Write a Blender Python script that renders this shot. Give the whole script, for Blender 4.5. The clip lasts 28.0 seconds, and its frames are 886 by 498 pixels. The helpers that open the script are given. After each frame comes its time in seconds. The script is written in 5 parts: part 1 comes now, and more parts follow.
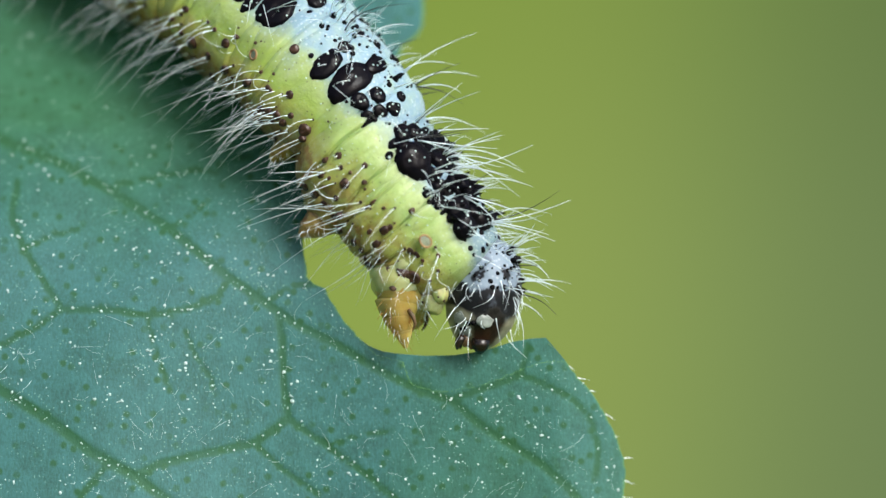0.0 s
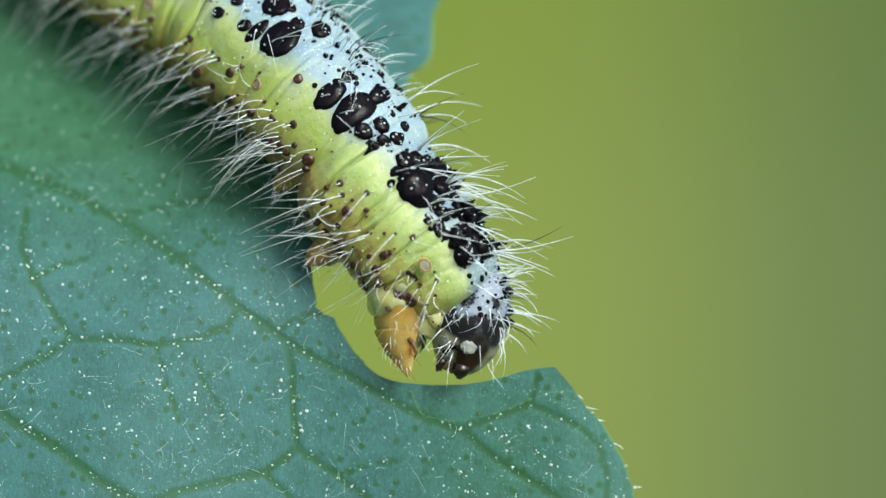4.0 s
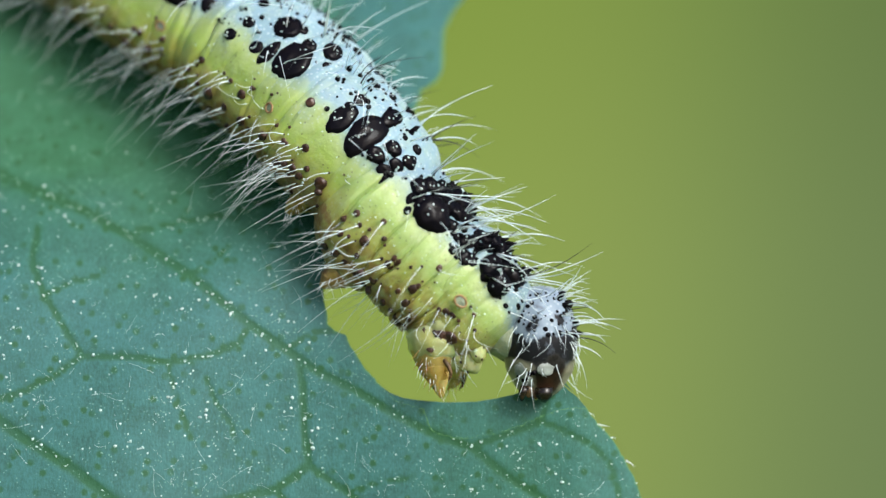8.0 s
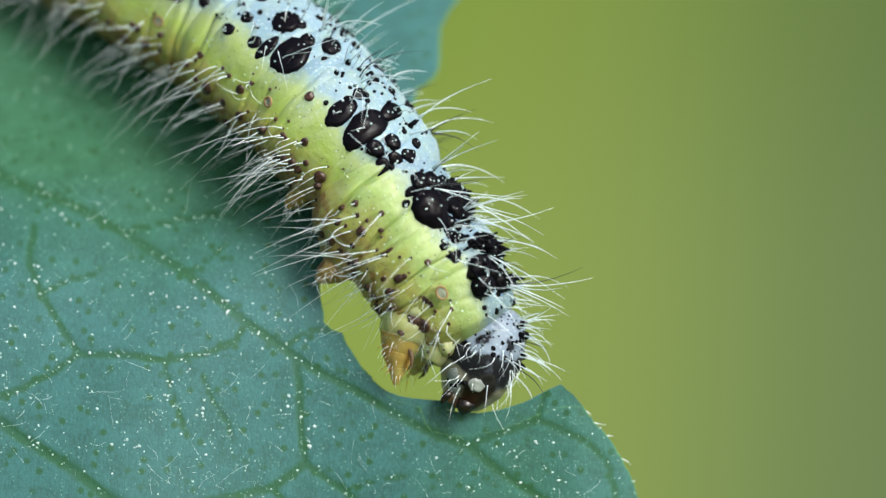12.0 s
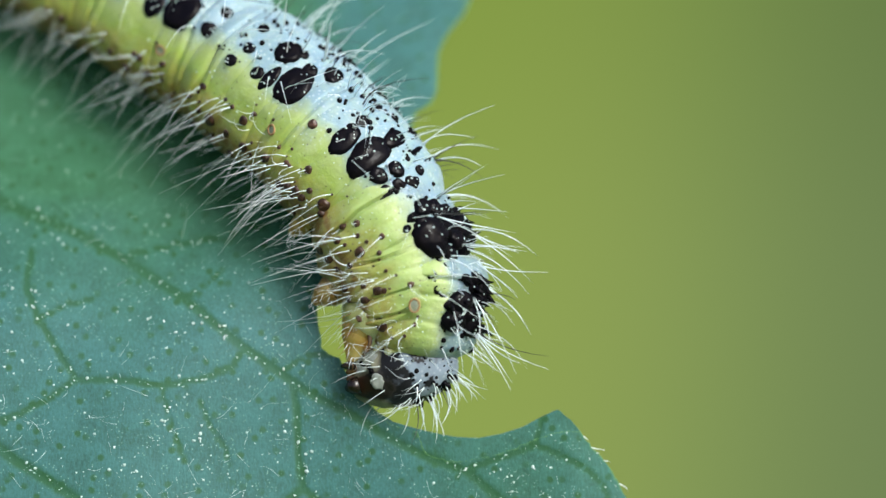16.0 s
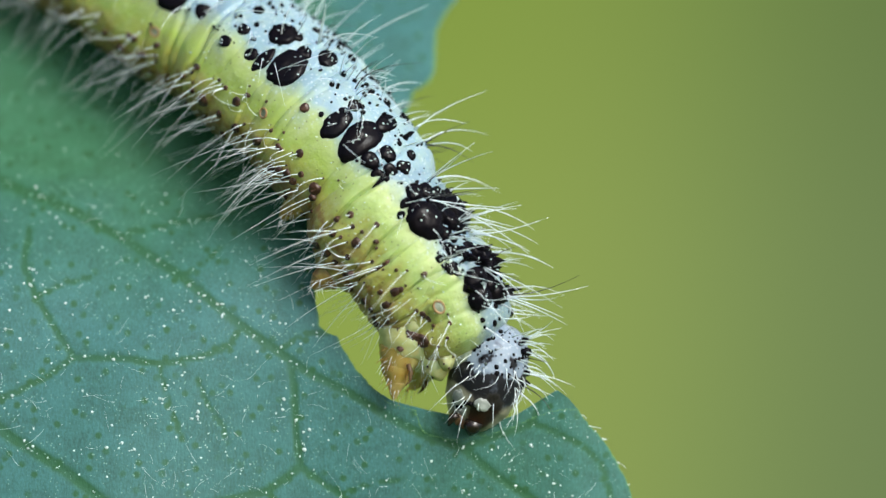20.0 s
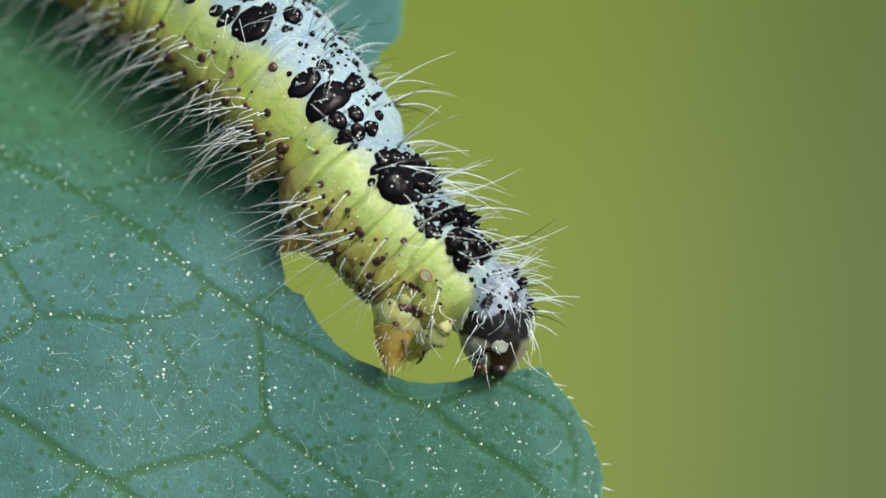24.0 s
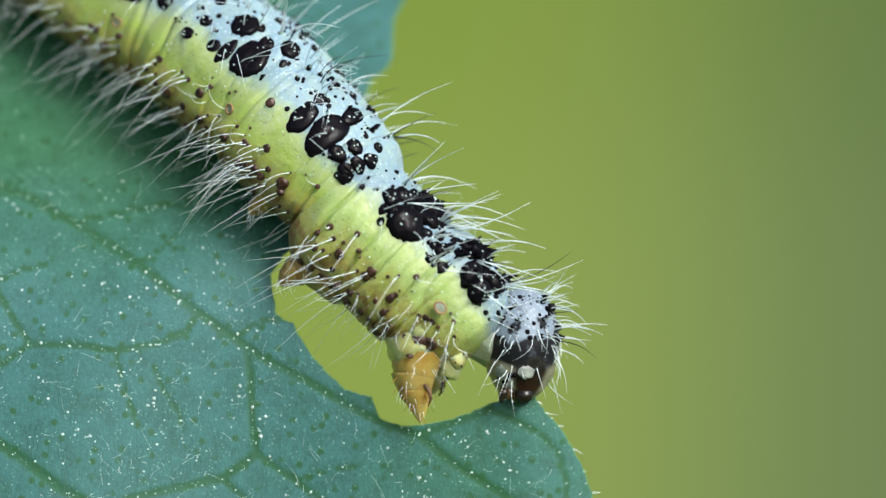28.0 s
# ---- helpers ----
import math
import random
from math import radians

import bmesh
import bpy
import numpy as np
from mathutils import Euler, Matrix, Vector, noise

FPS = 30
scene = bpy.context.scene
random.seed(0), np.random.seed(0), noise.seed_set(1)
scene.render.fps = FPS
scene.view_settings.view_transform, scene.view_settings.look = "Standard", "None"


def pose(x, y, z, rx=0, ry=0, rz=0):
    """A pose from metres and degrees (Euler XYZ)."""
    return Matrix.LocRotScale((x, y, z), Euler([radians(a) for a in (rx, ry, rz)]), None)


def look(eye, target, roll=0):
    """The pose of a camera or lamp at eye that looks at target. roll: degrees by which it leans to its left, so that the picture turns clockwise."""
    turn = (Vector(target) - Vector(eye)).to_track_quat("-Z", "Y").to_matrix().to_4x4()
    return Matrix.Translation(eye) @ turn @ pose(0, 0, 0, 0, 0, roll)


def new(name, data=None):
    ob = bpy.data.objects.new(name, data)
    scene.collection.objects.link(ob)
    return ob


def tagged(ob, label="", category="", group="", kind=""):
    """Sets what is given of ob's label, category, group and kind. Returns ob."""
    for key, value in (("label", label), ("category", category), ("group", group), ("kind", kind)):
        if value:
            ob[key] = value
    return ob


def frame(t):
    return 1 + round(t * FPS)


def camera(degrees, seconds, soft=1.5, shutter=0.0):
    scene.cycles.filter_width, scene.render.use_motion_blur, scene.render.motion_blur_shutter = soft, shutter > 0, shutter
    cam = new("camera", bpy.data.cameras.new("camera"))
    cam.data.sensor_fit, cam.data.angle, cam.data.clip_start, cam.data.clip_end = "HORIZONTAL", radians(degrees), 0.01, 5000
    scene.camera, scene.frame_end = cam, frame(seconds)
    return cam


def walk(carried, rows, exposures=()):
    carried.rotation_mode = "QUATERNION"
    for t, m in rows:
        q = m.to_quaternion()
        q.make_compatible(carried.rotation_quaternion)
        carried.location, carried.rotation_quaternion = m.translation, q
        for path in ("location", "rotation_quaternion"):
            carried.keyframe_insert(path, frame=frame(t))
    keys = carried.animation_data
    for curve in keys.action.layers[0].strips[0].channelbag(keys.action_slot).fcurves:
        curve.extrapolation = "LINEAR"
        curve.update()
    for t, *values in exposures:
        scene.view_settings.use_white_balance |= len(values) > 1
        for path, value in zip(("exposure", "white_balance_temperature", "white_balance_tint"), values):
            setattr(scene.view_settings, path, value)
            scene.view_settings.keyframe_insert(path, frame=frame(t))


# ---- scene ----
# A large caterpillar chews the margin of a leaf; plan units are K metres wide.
K = 0.026 / 1568
DIST = 0.12
MM = 0.001


def spot_at(u, v, d=0.0):
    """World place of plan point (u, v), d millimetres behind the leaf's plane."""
    s = (DIST + d * MM) / DIST
    return Vector(((u - 784) * K * s, d * MM, (441 - v) * K * s))


def at(u, v, d, turn, slope=0.0):
    """Pose of a body part: its own x axis heads along the body, turn degrees below the level."""
    a, b = radians(turn), radians(slope)
    x = Vector((math.cos(a) * math.cos(b), math.sin(b), -math.sin(a) * math.cos(b)))
    z = x.cross(Vector((0, 1, 0))).normalized()
    y = z.cross(x)
    m = Matrix((x, y, z)).transposed().to_4x4()
    m.translation = spot_at(u, v, d)
    return m


# ---- camera ----
cam = camera(12.37, 28.0, soft=1.5)
cam.data.dof.use_dof = True
cam.data.dof.focus_distance = 0.1192
cam.data.dof.aperture_fstop = 29.0


def eye(du, dv):
    return pose(-du * K, -DIST, dv * K, 90, 0, 0)


walk(cam, [
    (0, eye(0, 0)),
    (0.5, eye(0, 6.1)),
    (1, eye(2.7, 12.6)),
    (1.5, eye(0, 14.9)),
    (2, eye(4.6, 28)),
    (2.5, eye(5.4, 34.5)),
    (3, eye(9.2, 39.8)),
    (3.5, eye(13.1, 46.3)),
    (5.5, eye(22.6, 60.9)),
    (6, eye(23.4, 59.7)),
    (6.5, eye(29.5, 63.9)),
    (7, eye(35.2, 74.7)),
    (7.5, eye(35.2, 85.7)),
    (8, eye(36.4, 82.7)),
    (8.5, eye(35.6, 81.2)),
    (9, eye(32.2, 87.3)),
    (9.5, eye(36, 85)),
    (10, eye(35.2, 82.3)),
    (10.5, eye(30.6, 77.7)),
    (11, eye(30.3, 66.2)),
    (11.5, eye(29.9, 76.6)),
    (12, eye(30.3, 79.6)),
    (12.5, eye(30.6, 87.3)),
    (13, eye(35.2, 106)),
    (13.5, eye(38.7, 120.6)),
    (15.5, eye(30.3, 137.4)),
    (16, eye(25.6, 124.1)),
    (16.5, eye(26, 116.8)),
    (17, eye(21.5, 99.2)),
    (17.5, eye(21.5, 94.5)),
    (18, eye(21.5, 90.8)),
    (18.5, eye(20.3, 86.9)),
    (19, eye(20.3, 83.4)),
    (19.5, eye(19.9, 82.3)),
    (20, eye(21.5, 85.4)),
    (20.5, eye(19.9, 88.1)),
    (21, eye(14.2, 71.6)),
    (21.5, eye(6.9, 75.4)),
    (23.5, eye(-30, 19.1)),
    (24, eye(-39.2, 11.5)),
    (24.5, eye(-43.8, 20.6)),
    (25, eye(-37.7, 31.4)),
    (25.5, eye(-69.8, 89.5)),
    (26, eye(-60.6, 58.9)),
    (26.5, eye(-60.6, 97.2)),
    (27, eye(-45.3, 135.5)),
    (27.5, eye(-51.4, 109.5)),
    (28, eye(-56, 62)),
], exposures=[(0, 0.3, 6400, 8), (21.5, 0.3, 6400, 8), (23.0, 0.14, 6750, 11), (25.1, 0.14, 6750, 11), (25.5, 0.3, 6400, 8), (28, 0.3, 6400, 8)])

# ---- light: a bright, thinly clouded sky ----
world = bpy.data.worlds.new("sky")
scene.world = world
world.use_nodes = True
wn = world.node_tree.nodes
sky = wn.new("ShaderNodeTexSky")
sky.sky_type = "NISHITA"
sky.sun_disc = False
sky.sun_elevation = radians(35.7)
sky.sun_rotation = radians(141.7)
sky.dust_density = 5.0
sky.air_density = 0.6
world.node_tree.links.new(sky.outputs[0], wn["Background"].inputs[0])
wn["Background"].inputs[1].default_value = 0.15

sun_data = bpy.data.lights.new("sun", "SUN")
sun_data.energy = 1.85
sun_data.angle = radians(24)
sun_data.color = (0.92, 0.985, 1.0)
sun = new("sun", sun_data)
sun.matrix_world = look((0.75, -0.95, 0.87), (0, 0, 0))


# ---- materials ----
class Mat:
    """A small builder of node materials."""

    def __init__(self, name, rough=0.5, spec=0.5):
        self.m = bpy.data.materials.new(name)
        self.m.use_nodes = True
        self.t = self.m.node_tree
        self.b = self.t.nodes["Principled BSDF"]
        self.b.inputs["Roughness"].default_value = rough
        self.b.inputs["Specular IOR Level"].default_value = spec
        self.co = self.n("ShaderNodeTexCoord").outputs["Object"]

    def n(self, kind, **props):
        node = self.t.nodes.new(kind)
        for k, v in props.items():
            node.inputs[k].default_value = v
        return node

    def link(self, a, b):
        self.t.links.new(a, b)

    def noise(self, scale, detail=3.0, rough=0.55):
        q = self.n("ShaderNodeTexNoise", Scale=scale, Detail=detail, Roughness=rough)
        self.link(self.co, q.inputs["Vector"])
        return q.outputs["Fac"]

    def voronoi(self, scale, flat=None):
        q = self.n("ShaderNodeTexVoronoi", Scale=scale)
        if flat:
            q.voronoi_dimensions = "2D"
        self.link(flat or self.co, q.inputs["Vector"])
        return q.outputs["Distance"]

    def ramp(self, fac, stops, ease="LINEAR"):
        q = self.t.nodes.new("ShaderNodeValToRGB")
        q.color_ramp.interpolation = ease
        el = q.color_ramp.elements
        while len(el) < len(stops):
            el.new(0.5)
        for e, (p, c) in zip(el, stops):
            e.position = p
            e.color = (*c, 1) if len(c) == 3 else c
        self.link(fac, q.inputs[0])
        return q.outputs[0]

    def grey(self, fac, a, b):
        if a > b:
            return self.ramp(fac, [(b, (1, 1, 1)), (a, (0, 0, 0))])
        return self.ramp(fac, [(a, (0, 0, 0)), (b, (1, 1, 1))])

    def mix(self, fac, a, b, how="MIX"):
        q = self.t.nodes.new("ShaderNodeMix")
        q.data_type = "RGBA"
        q.blend_type = how
        for sock, v in ((q.inputs[0], fac), (q.inputs[6], a), (q.inputs[7], b)):
            if isinstance(v, (int, float)):
                sock.default_value = v
            elif isinstance(v, tuple):
                sock.default_value = (*v, 1)
            else:
                self.link(v, sock)
        return q.outputs[2]

    def calc(self, op, a, b=0.0):
        q = self.t.nodes.new("ShaderNodeMath")
        q.operation = op
        for sock, v in ((q.inputs[0], a), (q.inputs[1], b)):
            if isinstance(v, (int, float)):
                sock.default_value = v
            else:
                self.link(v, sock)
        return q.outputs[0]

    def attr(self, name):
        q = self.t.nodes.new("ShaderNodeAttribute")
        q.attribute_name = name
        return q.outputs["Fac"]

    def colour(self, c):
        if isinstance(c, tuple):
            self.b.inputs["Base Color"].default_value = (*c, 1)
        else:
            self.link(c, self.b.inputs["Base Color"])
        return self

    def bump(self, height, strength, dist):
        q = self.t.nodes.new("ShaderNodeBump")
        q.inputs["Strength"].default_value = strength
        q.inputs["Distance"].default_value = dist
        self.link(height, q.inputs["Height"])
        self.link(q.outputs[0], self.b.inputs["Normal"])
        return self

    def soft(self, weight, scale, radius=(1.0, 0.7, 0.3)):
        self.b.inputs["Subsurface Weight"].default_value = weight
        self.b.inputs["Subsurface Radius"].default_value = radius
        self.b.inputs["Subsurface Scale"].default_value = scale
        return self


def leaf_material():
    """Waxy green blade: a pale bloom of minute hairs over darker green tissue. Bluish sky sheen and tiny glints are
    painted into the colour.
    """
    q = Mat("leaf_skin", 0.54, 0.6)
    q.b.inputs["Specular Tint"].default_value = (0.62, 0.9, 1.0, 1)
    q.b.inputs["Sheen Weight"].default_value = 0.16
    q.b.inputs["Sheen Roughness"].default_value = 0.5
    q.b.inputs["Sheen Tint"].default_value = (0.6, 0.85, 1.0, 1)
    flat = q.n("ShaderNodeMapping")
    flat.inputs["Rotation"].default_value = (math.pi / 2, 0, 0)
    q.link(q.co, flat.inputs["Vector"])
    big = q.noise(170, 3)
    mid = q.noise(1300, 3)
    fine = q.noise(13000, 3, 0.65)
    along = q.n("ShaderNodeMapping")
    along.inputs["Rotation"].default_value = (0, radians(12), 0)
    along.inputs["Scale"].default_value = (17000, 9000, 5200)
    q.link(q.co, along.inputs["Vector"])
    nap = q.n("ShaderNodeTexNoise", Scale=1.0, Detail=2.0, Roughness=0.6)
    q.link(along.outputs[0], nap.inputs["Vector"])
    # Sky reflection painted as bluish colour; the shaded upper left stays plain green.
    sky_tint = q.grey(q.calc("ADD", q.attr("sky_tint"), q.calc("MULTIPLY", q.calc("SUBTRACT", big, 0.5), 0.9)), 0.15, 0.85)
    base = q.ramp(mid, [(0.33, (0.016, 0.082, 0.020)), (0.7, (0.030, 0.122, 0.048))])
    base = q.mix(sky_tint, base, q.ramp(mid, [(0.33, (0.018, 0.080, 0.058)), (0.7, (0.032, 0.124, 0.112))]))
    grain = q.grey(q.calc("ADD", q.calc("MULTIPLY", fine, 0.5), q.calc("MULTIPLY", nap.outputs["Fac"], 0.5)), 0.40, 0.66)
    base = q.mix(q.calc("MULTIPLY", grain, 0.45), base, q.mix(sky_tint, (0.060, 0.205, 0.110), (0.070, 0.218, 0.228)))
    pores = q.grey(q.calc("ADD", q.voronoi(1450, flat.outputs[0]), q.calc("MULTIPLY", fine, 0.10)), 0.24, 0.15)
    base = q.mix(q.calc("MULTIPLY", pores, q.calc("MULTIPLY", q.grey(mid, 0.30, 0.55), 0.95)), base, (0.013, 0.078, 0.010))
    vein = q.attr("vein")
    base = q.mix(q.calc("MULTIPLY", q.grey(vein, 0.03, 0.55), q.calc("ADD", q.calc("MULTIPLY", mid, 0.8), 0.42)), base, (0.011, 0.074, 0.007))
    glint = q.grey(q.calc("ADD", q.voronoi(5600, flat.outputs[0]), q.calc("MULTIPLY", fine, 0.12)), 0.185, 0.115)
    base = q.mix(q.calc("MULTIPLY", glint, q.grey(q.noise(2300, 2), 0.48, 0.62)), base, (0.24, 0.42, 0.34))
    base = q.mix(q.grey(q.attr("rim"), 0.55, 1.0), base, (0.10, 0.23, 0.07))
    q.colour(base)
    q.bump(q.calc("ADD", q.calc("MULTIPLY", q.calc("ADD", nap.outputs["Fac"], fine), 0.3), q.calc("MULTIPLY", mid, 0.9)), 0.34, 0.00007)
    return q.m


def vein_material():
    q = Mat("vein_skin", 0.5, 0.3)
    q.colour(q.ramp(q.noise(4200, 4, 0.7), [(0.48, (0.016, 0.088, 0.012)), (0.60, (0.075, 0.18, 0.045)), (0.72, (0.30, 0.40, 0.17))]))
    return q.m


def skin_material(name, yellow_top, wrinkle=0.04, yellow=(0.375, 0.515, 0.115), white=(0.245, 0.385, 0.465)):
    """Body skin: pale belly, yellow flank, blue-white back; girth is the angle round the body in turns."""
    q = Mat(name, 0.42, 0.45)
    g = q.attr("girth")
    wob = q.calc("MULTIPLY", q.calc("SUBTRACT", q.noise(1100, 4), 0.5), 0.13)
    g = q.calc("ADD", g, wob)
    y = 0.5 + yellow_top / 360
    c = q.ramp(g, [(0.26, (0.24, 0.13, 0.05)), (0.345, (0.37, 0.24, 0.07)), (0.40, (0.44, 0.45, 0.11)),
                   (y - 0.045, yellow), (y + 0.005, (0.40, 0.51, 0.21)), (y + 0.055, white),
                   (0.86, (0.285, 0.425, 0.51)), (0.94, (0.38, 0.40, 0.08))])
    c = q.mix(q.calc("MULTIPLY", q.grey(q.noise(2600, 4), 0.45, 0.75), 0.30), c, (0.50, 0.60, 0.34))
    beads = q.grey(q.voronoi(6500), 0.34, 0.12)
    c = q.mix(q.calc("MULTIPLY", beads, q.calc("ADD", q.calc("MULTIPLY", q.grey(g, y - 0.02, y + 0.05), 0.45), 0.12)), c, (0.58, 0.68, 0.72))
    tiny = q.grey(q.voronoi(4600), 0.17, 0.09)
    c = q.mix(q.calc("MULTIPLY", tiny, 0.5), c, (0.08, 0.06, 0.05))
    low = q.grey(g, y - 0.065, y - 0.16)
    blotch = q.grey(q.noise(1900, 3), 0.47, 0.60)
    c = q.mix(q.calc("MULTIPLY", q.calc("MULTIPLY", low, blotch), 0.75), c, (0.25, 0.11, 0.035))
    q.colour(c)
    mp = q.n("ShaderNodeMapping")
    mp.inputs["Scale"].default_value = (5200, 480, 480)
    q.link(q.co, mp.inputs["Vector"])
    wr = q.n("ShaderNodeTexNoise", Scale=1.0, Detail=3.0, Roughness=0.5)
    q.link(mp.outputs[0], wr.inputs["Vector"])
    q.bump(q.calc("ADD", q.calc("MULTIPLY", q.noise(5200, 4), 0.7), q.calc("MULTIPLY", wr.outputs["Fac"], wrinkle)), 0.55, 0.00008)
    q.soft(0.35, 0.0004, (1.0, 0.9, 0.4))
    return q.m


def plain(name, a, b, scale, rough, spec=0.5, bump=0.0, flesh=0.0):
    q = Mat(name, rough, spec)
    f = q.noise(scale, 4)
    q.colour(q.ramp(f, [(0.35, a), (0.68, b)]))
    if bump:
        q.bump(q.noise(scale * 2, 4), 0.6, bump)
    if flesh:
        q.soft(flesh, 0.0006)
    return q.m


def head_material():
    q = Mat("head_shell", 0.32, 0.18)
    lon = q.attr("lon")
    f = q.calc("ADD", lon, q.calc("MULTIPLY", q.calc("SUBTRACT", q.noise(1800, 5, 0.65), 0.5), 0.5))
    f = q.calc("ADD", f, q.calc("MULTIPLY", q.calc("SUBTRACT", q.noise(1000, 2), 0.5), 0.45))
    c = q.ramp(f, [(0.30, (0.25, 0.32, 0.40)), (0.365, (0.18, 0.23, 0.29)), (0.395, (0.014, 0.015, 0.019)), (0.65, (0.012, 0.012, 0.015)),
                   (0.69, (0.030, 0.030, 0.030)), (0.73, (0.022, 0.020, 0.018)), (0.77, (0.010, 0.009, 0.009)), (0.95, (0.035, 0.018, 0.010))])
    beads = q.calc("MULTIPLY", q.grey(q.voronoi(7000), 0.4, 0.1), q.grey(f, 0.38, 0.32))
    c = q.mix(q.calc("MULTIPLY", beads, 0.5), c, (0.55, 0.60, 0.68))
    c = q.mix(q.calc("MULTIPLY", q.grey(q.noise(2600, 4), 0.60, 0.72), q.grey(f, 0.9, 0.25)), c, (0.15, 0.18, 0.23))
    side = q.grey(q.calc("ADD", q.attr("cheek"), q.calc("MULTIPLY", q.calc("SUBTRACT", q.noise(1800, 3), 0.5), 0.5)), 0.3, 0.55)
    c = q.mix(side, c, (0.24, 0.24, 0.17))
    q.colour(c)
    q.bump(q.noise(3500, 3), 0.5, 0.00005)
    return q.m


def hair_material(name, c, rough=0.35):
    q = Mat(name, rough, 0.5)
    q.colour(c)
    return q.m


LEAF = leaf_material()
VEIN = vein_material()
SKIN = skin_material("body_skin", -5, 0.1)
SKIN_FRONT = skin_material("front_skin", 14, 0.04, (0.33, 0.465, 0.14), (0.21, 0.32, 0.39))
BLACK = plain("black_wart", (0.0030, 0.0030, 0.0055), (0.0050, 0.0040, 0.0055), 2500, 0.17, 0.09, 0.00002)
BROWN = plain("brown_wart", (0.020, 0.008, 0.006), (0.085, 0.036, 0.020), 5000, 0.35, 0.5)
HEAD = head_material()
PATCH = plain("pale_patch", (0.17, 0.20, 0.18), (0.36, 0.40, 0.38), 3000, 0.35)
ORANGE = plain("leg_skin", (0.50, 0.27, 0.03), (0.80, 0.68, 0.26), 620, 0.16, 0.5, 0.00005, 0.7)
HORN = plain("amber_claw", (0.30, 0.12, 0.02), (0.50, 0.28, 0.05), 2500, 0.25)
RUST = plain("leg_brown", (0.18, 0.08, 0.025), (0.46, 0.34, 0.10), 1900, 0.3, 0.5, 0.00005, 0.4)
CLAW = plain("claw_horn", (0.05, 0.03, 0.015), (0.15, 0.09, 0.05), 3000, 0.25)
JAW = plain("jaw_horn", (0.006, 0.005, 0.004), (0.022, 0.013, 0.009), 2500, 0.25)
CREAM = plain("cream_skin", (0.42, 0.42, 0.12), (0.62, 0.66, 0.36), 900, 0.18, 0.5, 0.00007, 0.6)
OCHRE = plain("ochre_skin", (0.20, 0.11, 0.03), (0.42, 0.40, 0.11), 1500, 0.35, 0.5, 0.00008, 0.4)
COLLAR = plain("collar_skin", (0.28, 0.33, 0.22), (0.44, 0.50, 0.42), 1700, 0.25, 0.5, 0.00012, 0.5)
RIMSKIN = plain("spiracle_rim", (0.30, 0.17, 0.07), (0.42, 0.26, 0.12), 4000, 0.4)
for clear in (ORANGE, HORN):
    clear.node_tree.nodes["Principled BSDF"].inputs["Transmission Weight"].default_value = 0.4
    clear.node_tree.nodes["Principled BSDF"].inputs["IOR"].default_value = 1.36
WHITEHAIR = hair_material("pale_hair", (0.80, 0.92, 0.95))
DARKHAIR = hair_material("dark_hair", (0.03, 0.03, 0.03))
POLLEN = plain("pollen_dust", (0.44, 0.58, 0.56), (0.70, 0.84, 0.84), 3000, 0.7)


# ---- mesh helpers ----
def mesh_from(name, verts, faces, mat, smooth=True, attrs=None):
    me = bpy.data.meshes.new(name)
    me.from_pydata([tuple(v) for v in verts], [], faces)
    me.materials.append(mat)
    if smooth:
        me.polygons.foreach_set("use_smooth", [True] * len(me.polygons))
    for k, vals in (attrs or {}).items():
        me.attributes.new(k, "FLOAT", "POINT").data.foreach_set("value", [float(v) for v in vals])
    me.update()
    return me


def part(name, me, parent, label="", kind=""):
    ob = new(name, me)
    ob.parent = parent
    if label or kind:
        tagged(ob, label, kind=kind)
    return ob


def tube(points, radii, sides=5, cap=True):
    """Verts and faces of a tapered tube along points."""
    vs, fs = [], []
    pts = [Vector(p) for p in points]
    ref = Vector((0.31, 0.87, 0.38))
    for i, p in enumerate(pts):
        d = (pts[min(i + 1, len(pts) - 1)] - pts[max(i - 1, 0)]).normalized()
        a = d.cross(ref).normalized()
        b = d.cross(a)
        for j in range(sides):
            w = 2 * math.pi * j / sides
            vs.append(p + (a * math.cos(w) + b * math.sin(w)) * radii[i])
    for i in range(len(pts) - 1):
        for j in range(sides):
            k = (j + 1) % sides
            fs.append((i * sides + j, i * sides + k, (i + 1) * sides + k, (i + 1) * sides + j))
    if cap:
        fs.append(tuple(range(sides - 1, -1, -1)))
        n = (len(pts) - 1) * sides
        fs.append(tuple(n + j for j in range(sides)))
    return vs, fs


def gather(pieces):
    vs, fs = [], []
    for v, f in pieces:
        o = len(vs)
        vs.extend(v)
        fs.extend(tuple(i + o for i in q) for q in f)
    return vs, fs


def hair(base, way, length, width, bend, rng):
    """A curved, tapered bristle with a small bulb at its foot."""
    pts, rad = [], []
    n = 7
    side = Vector((rng.uniform(-1, 1), rng.uniform(-1, 1), rng.uniform(-1, 1))) * 0.26
    for i in range(n):
        w = i / (n - 1)
        pts.append(base + way * length * w + (bend + side) * length * w ** 2.2)
        rad.append(width * (1.5 if i == 0 else 1.1 * (1 - 0.86 * w ** 1.3)))
    return tube(pts, rad, 4)


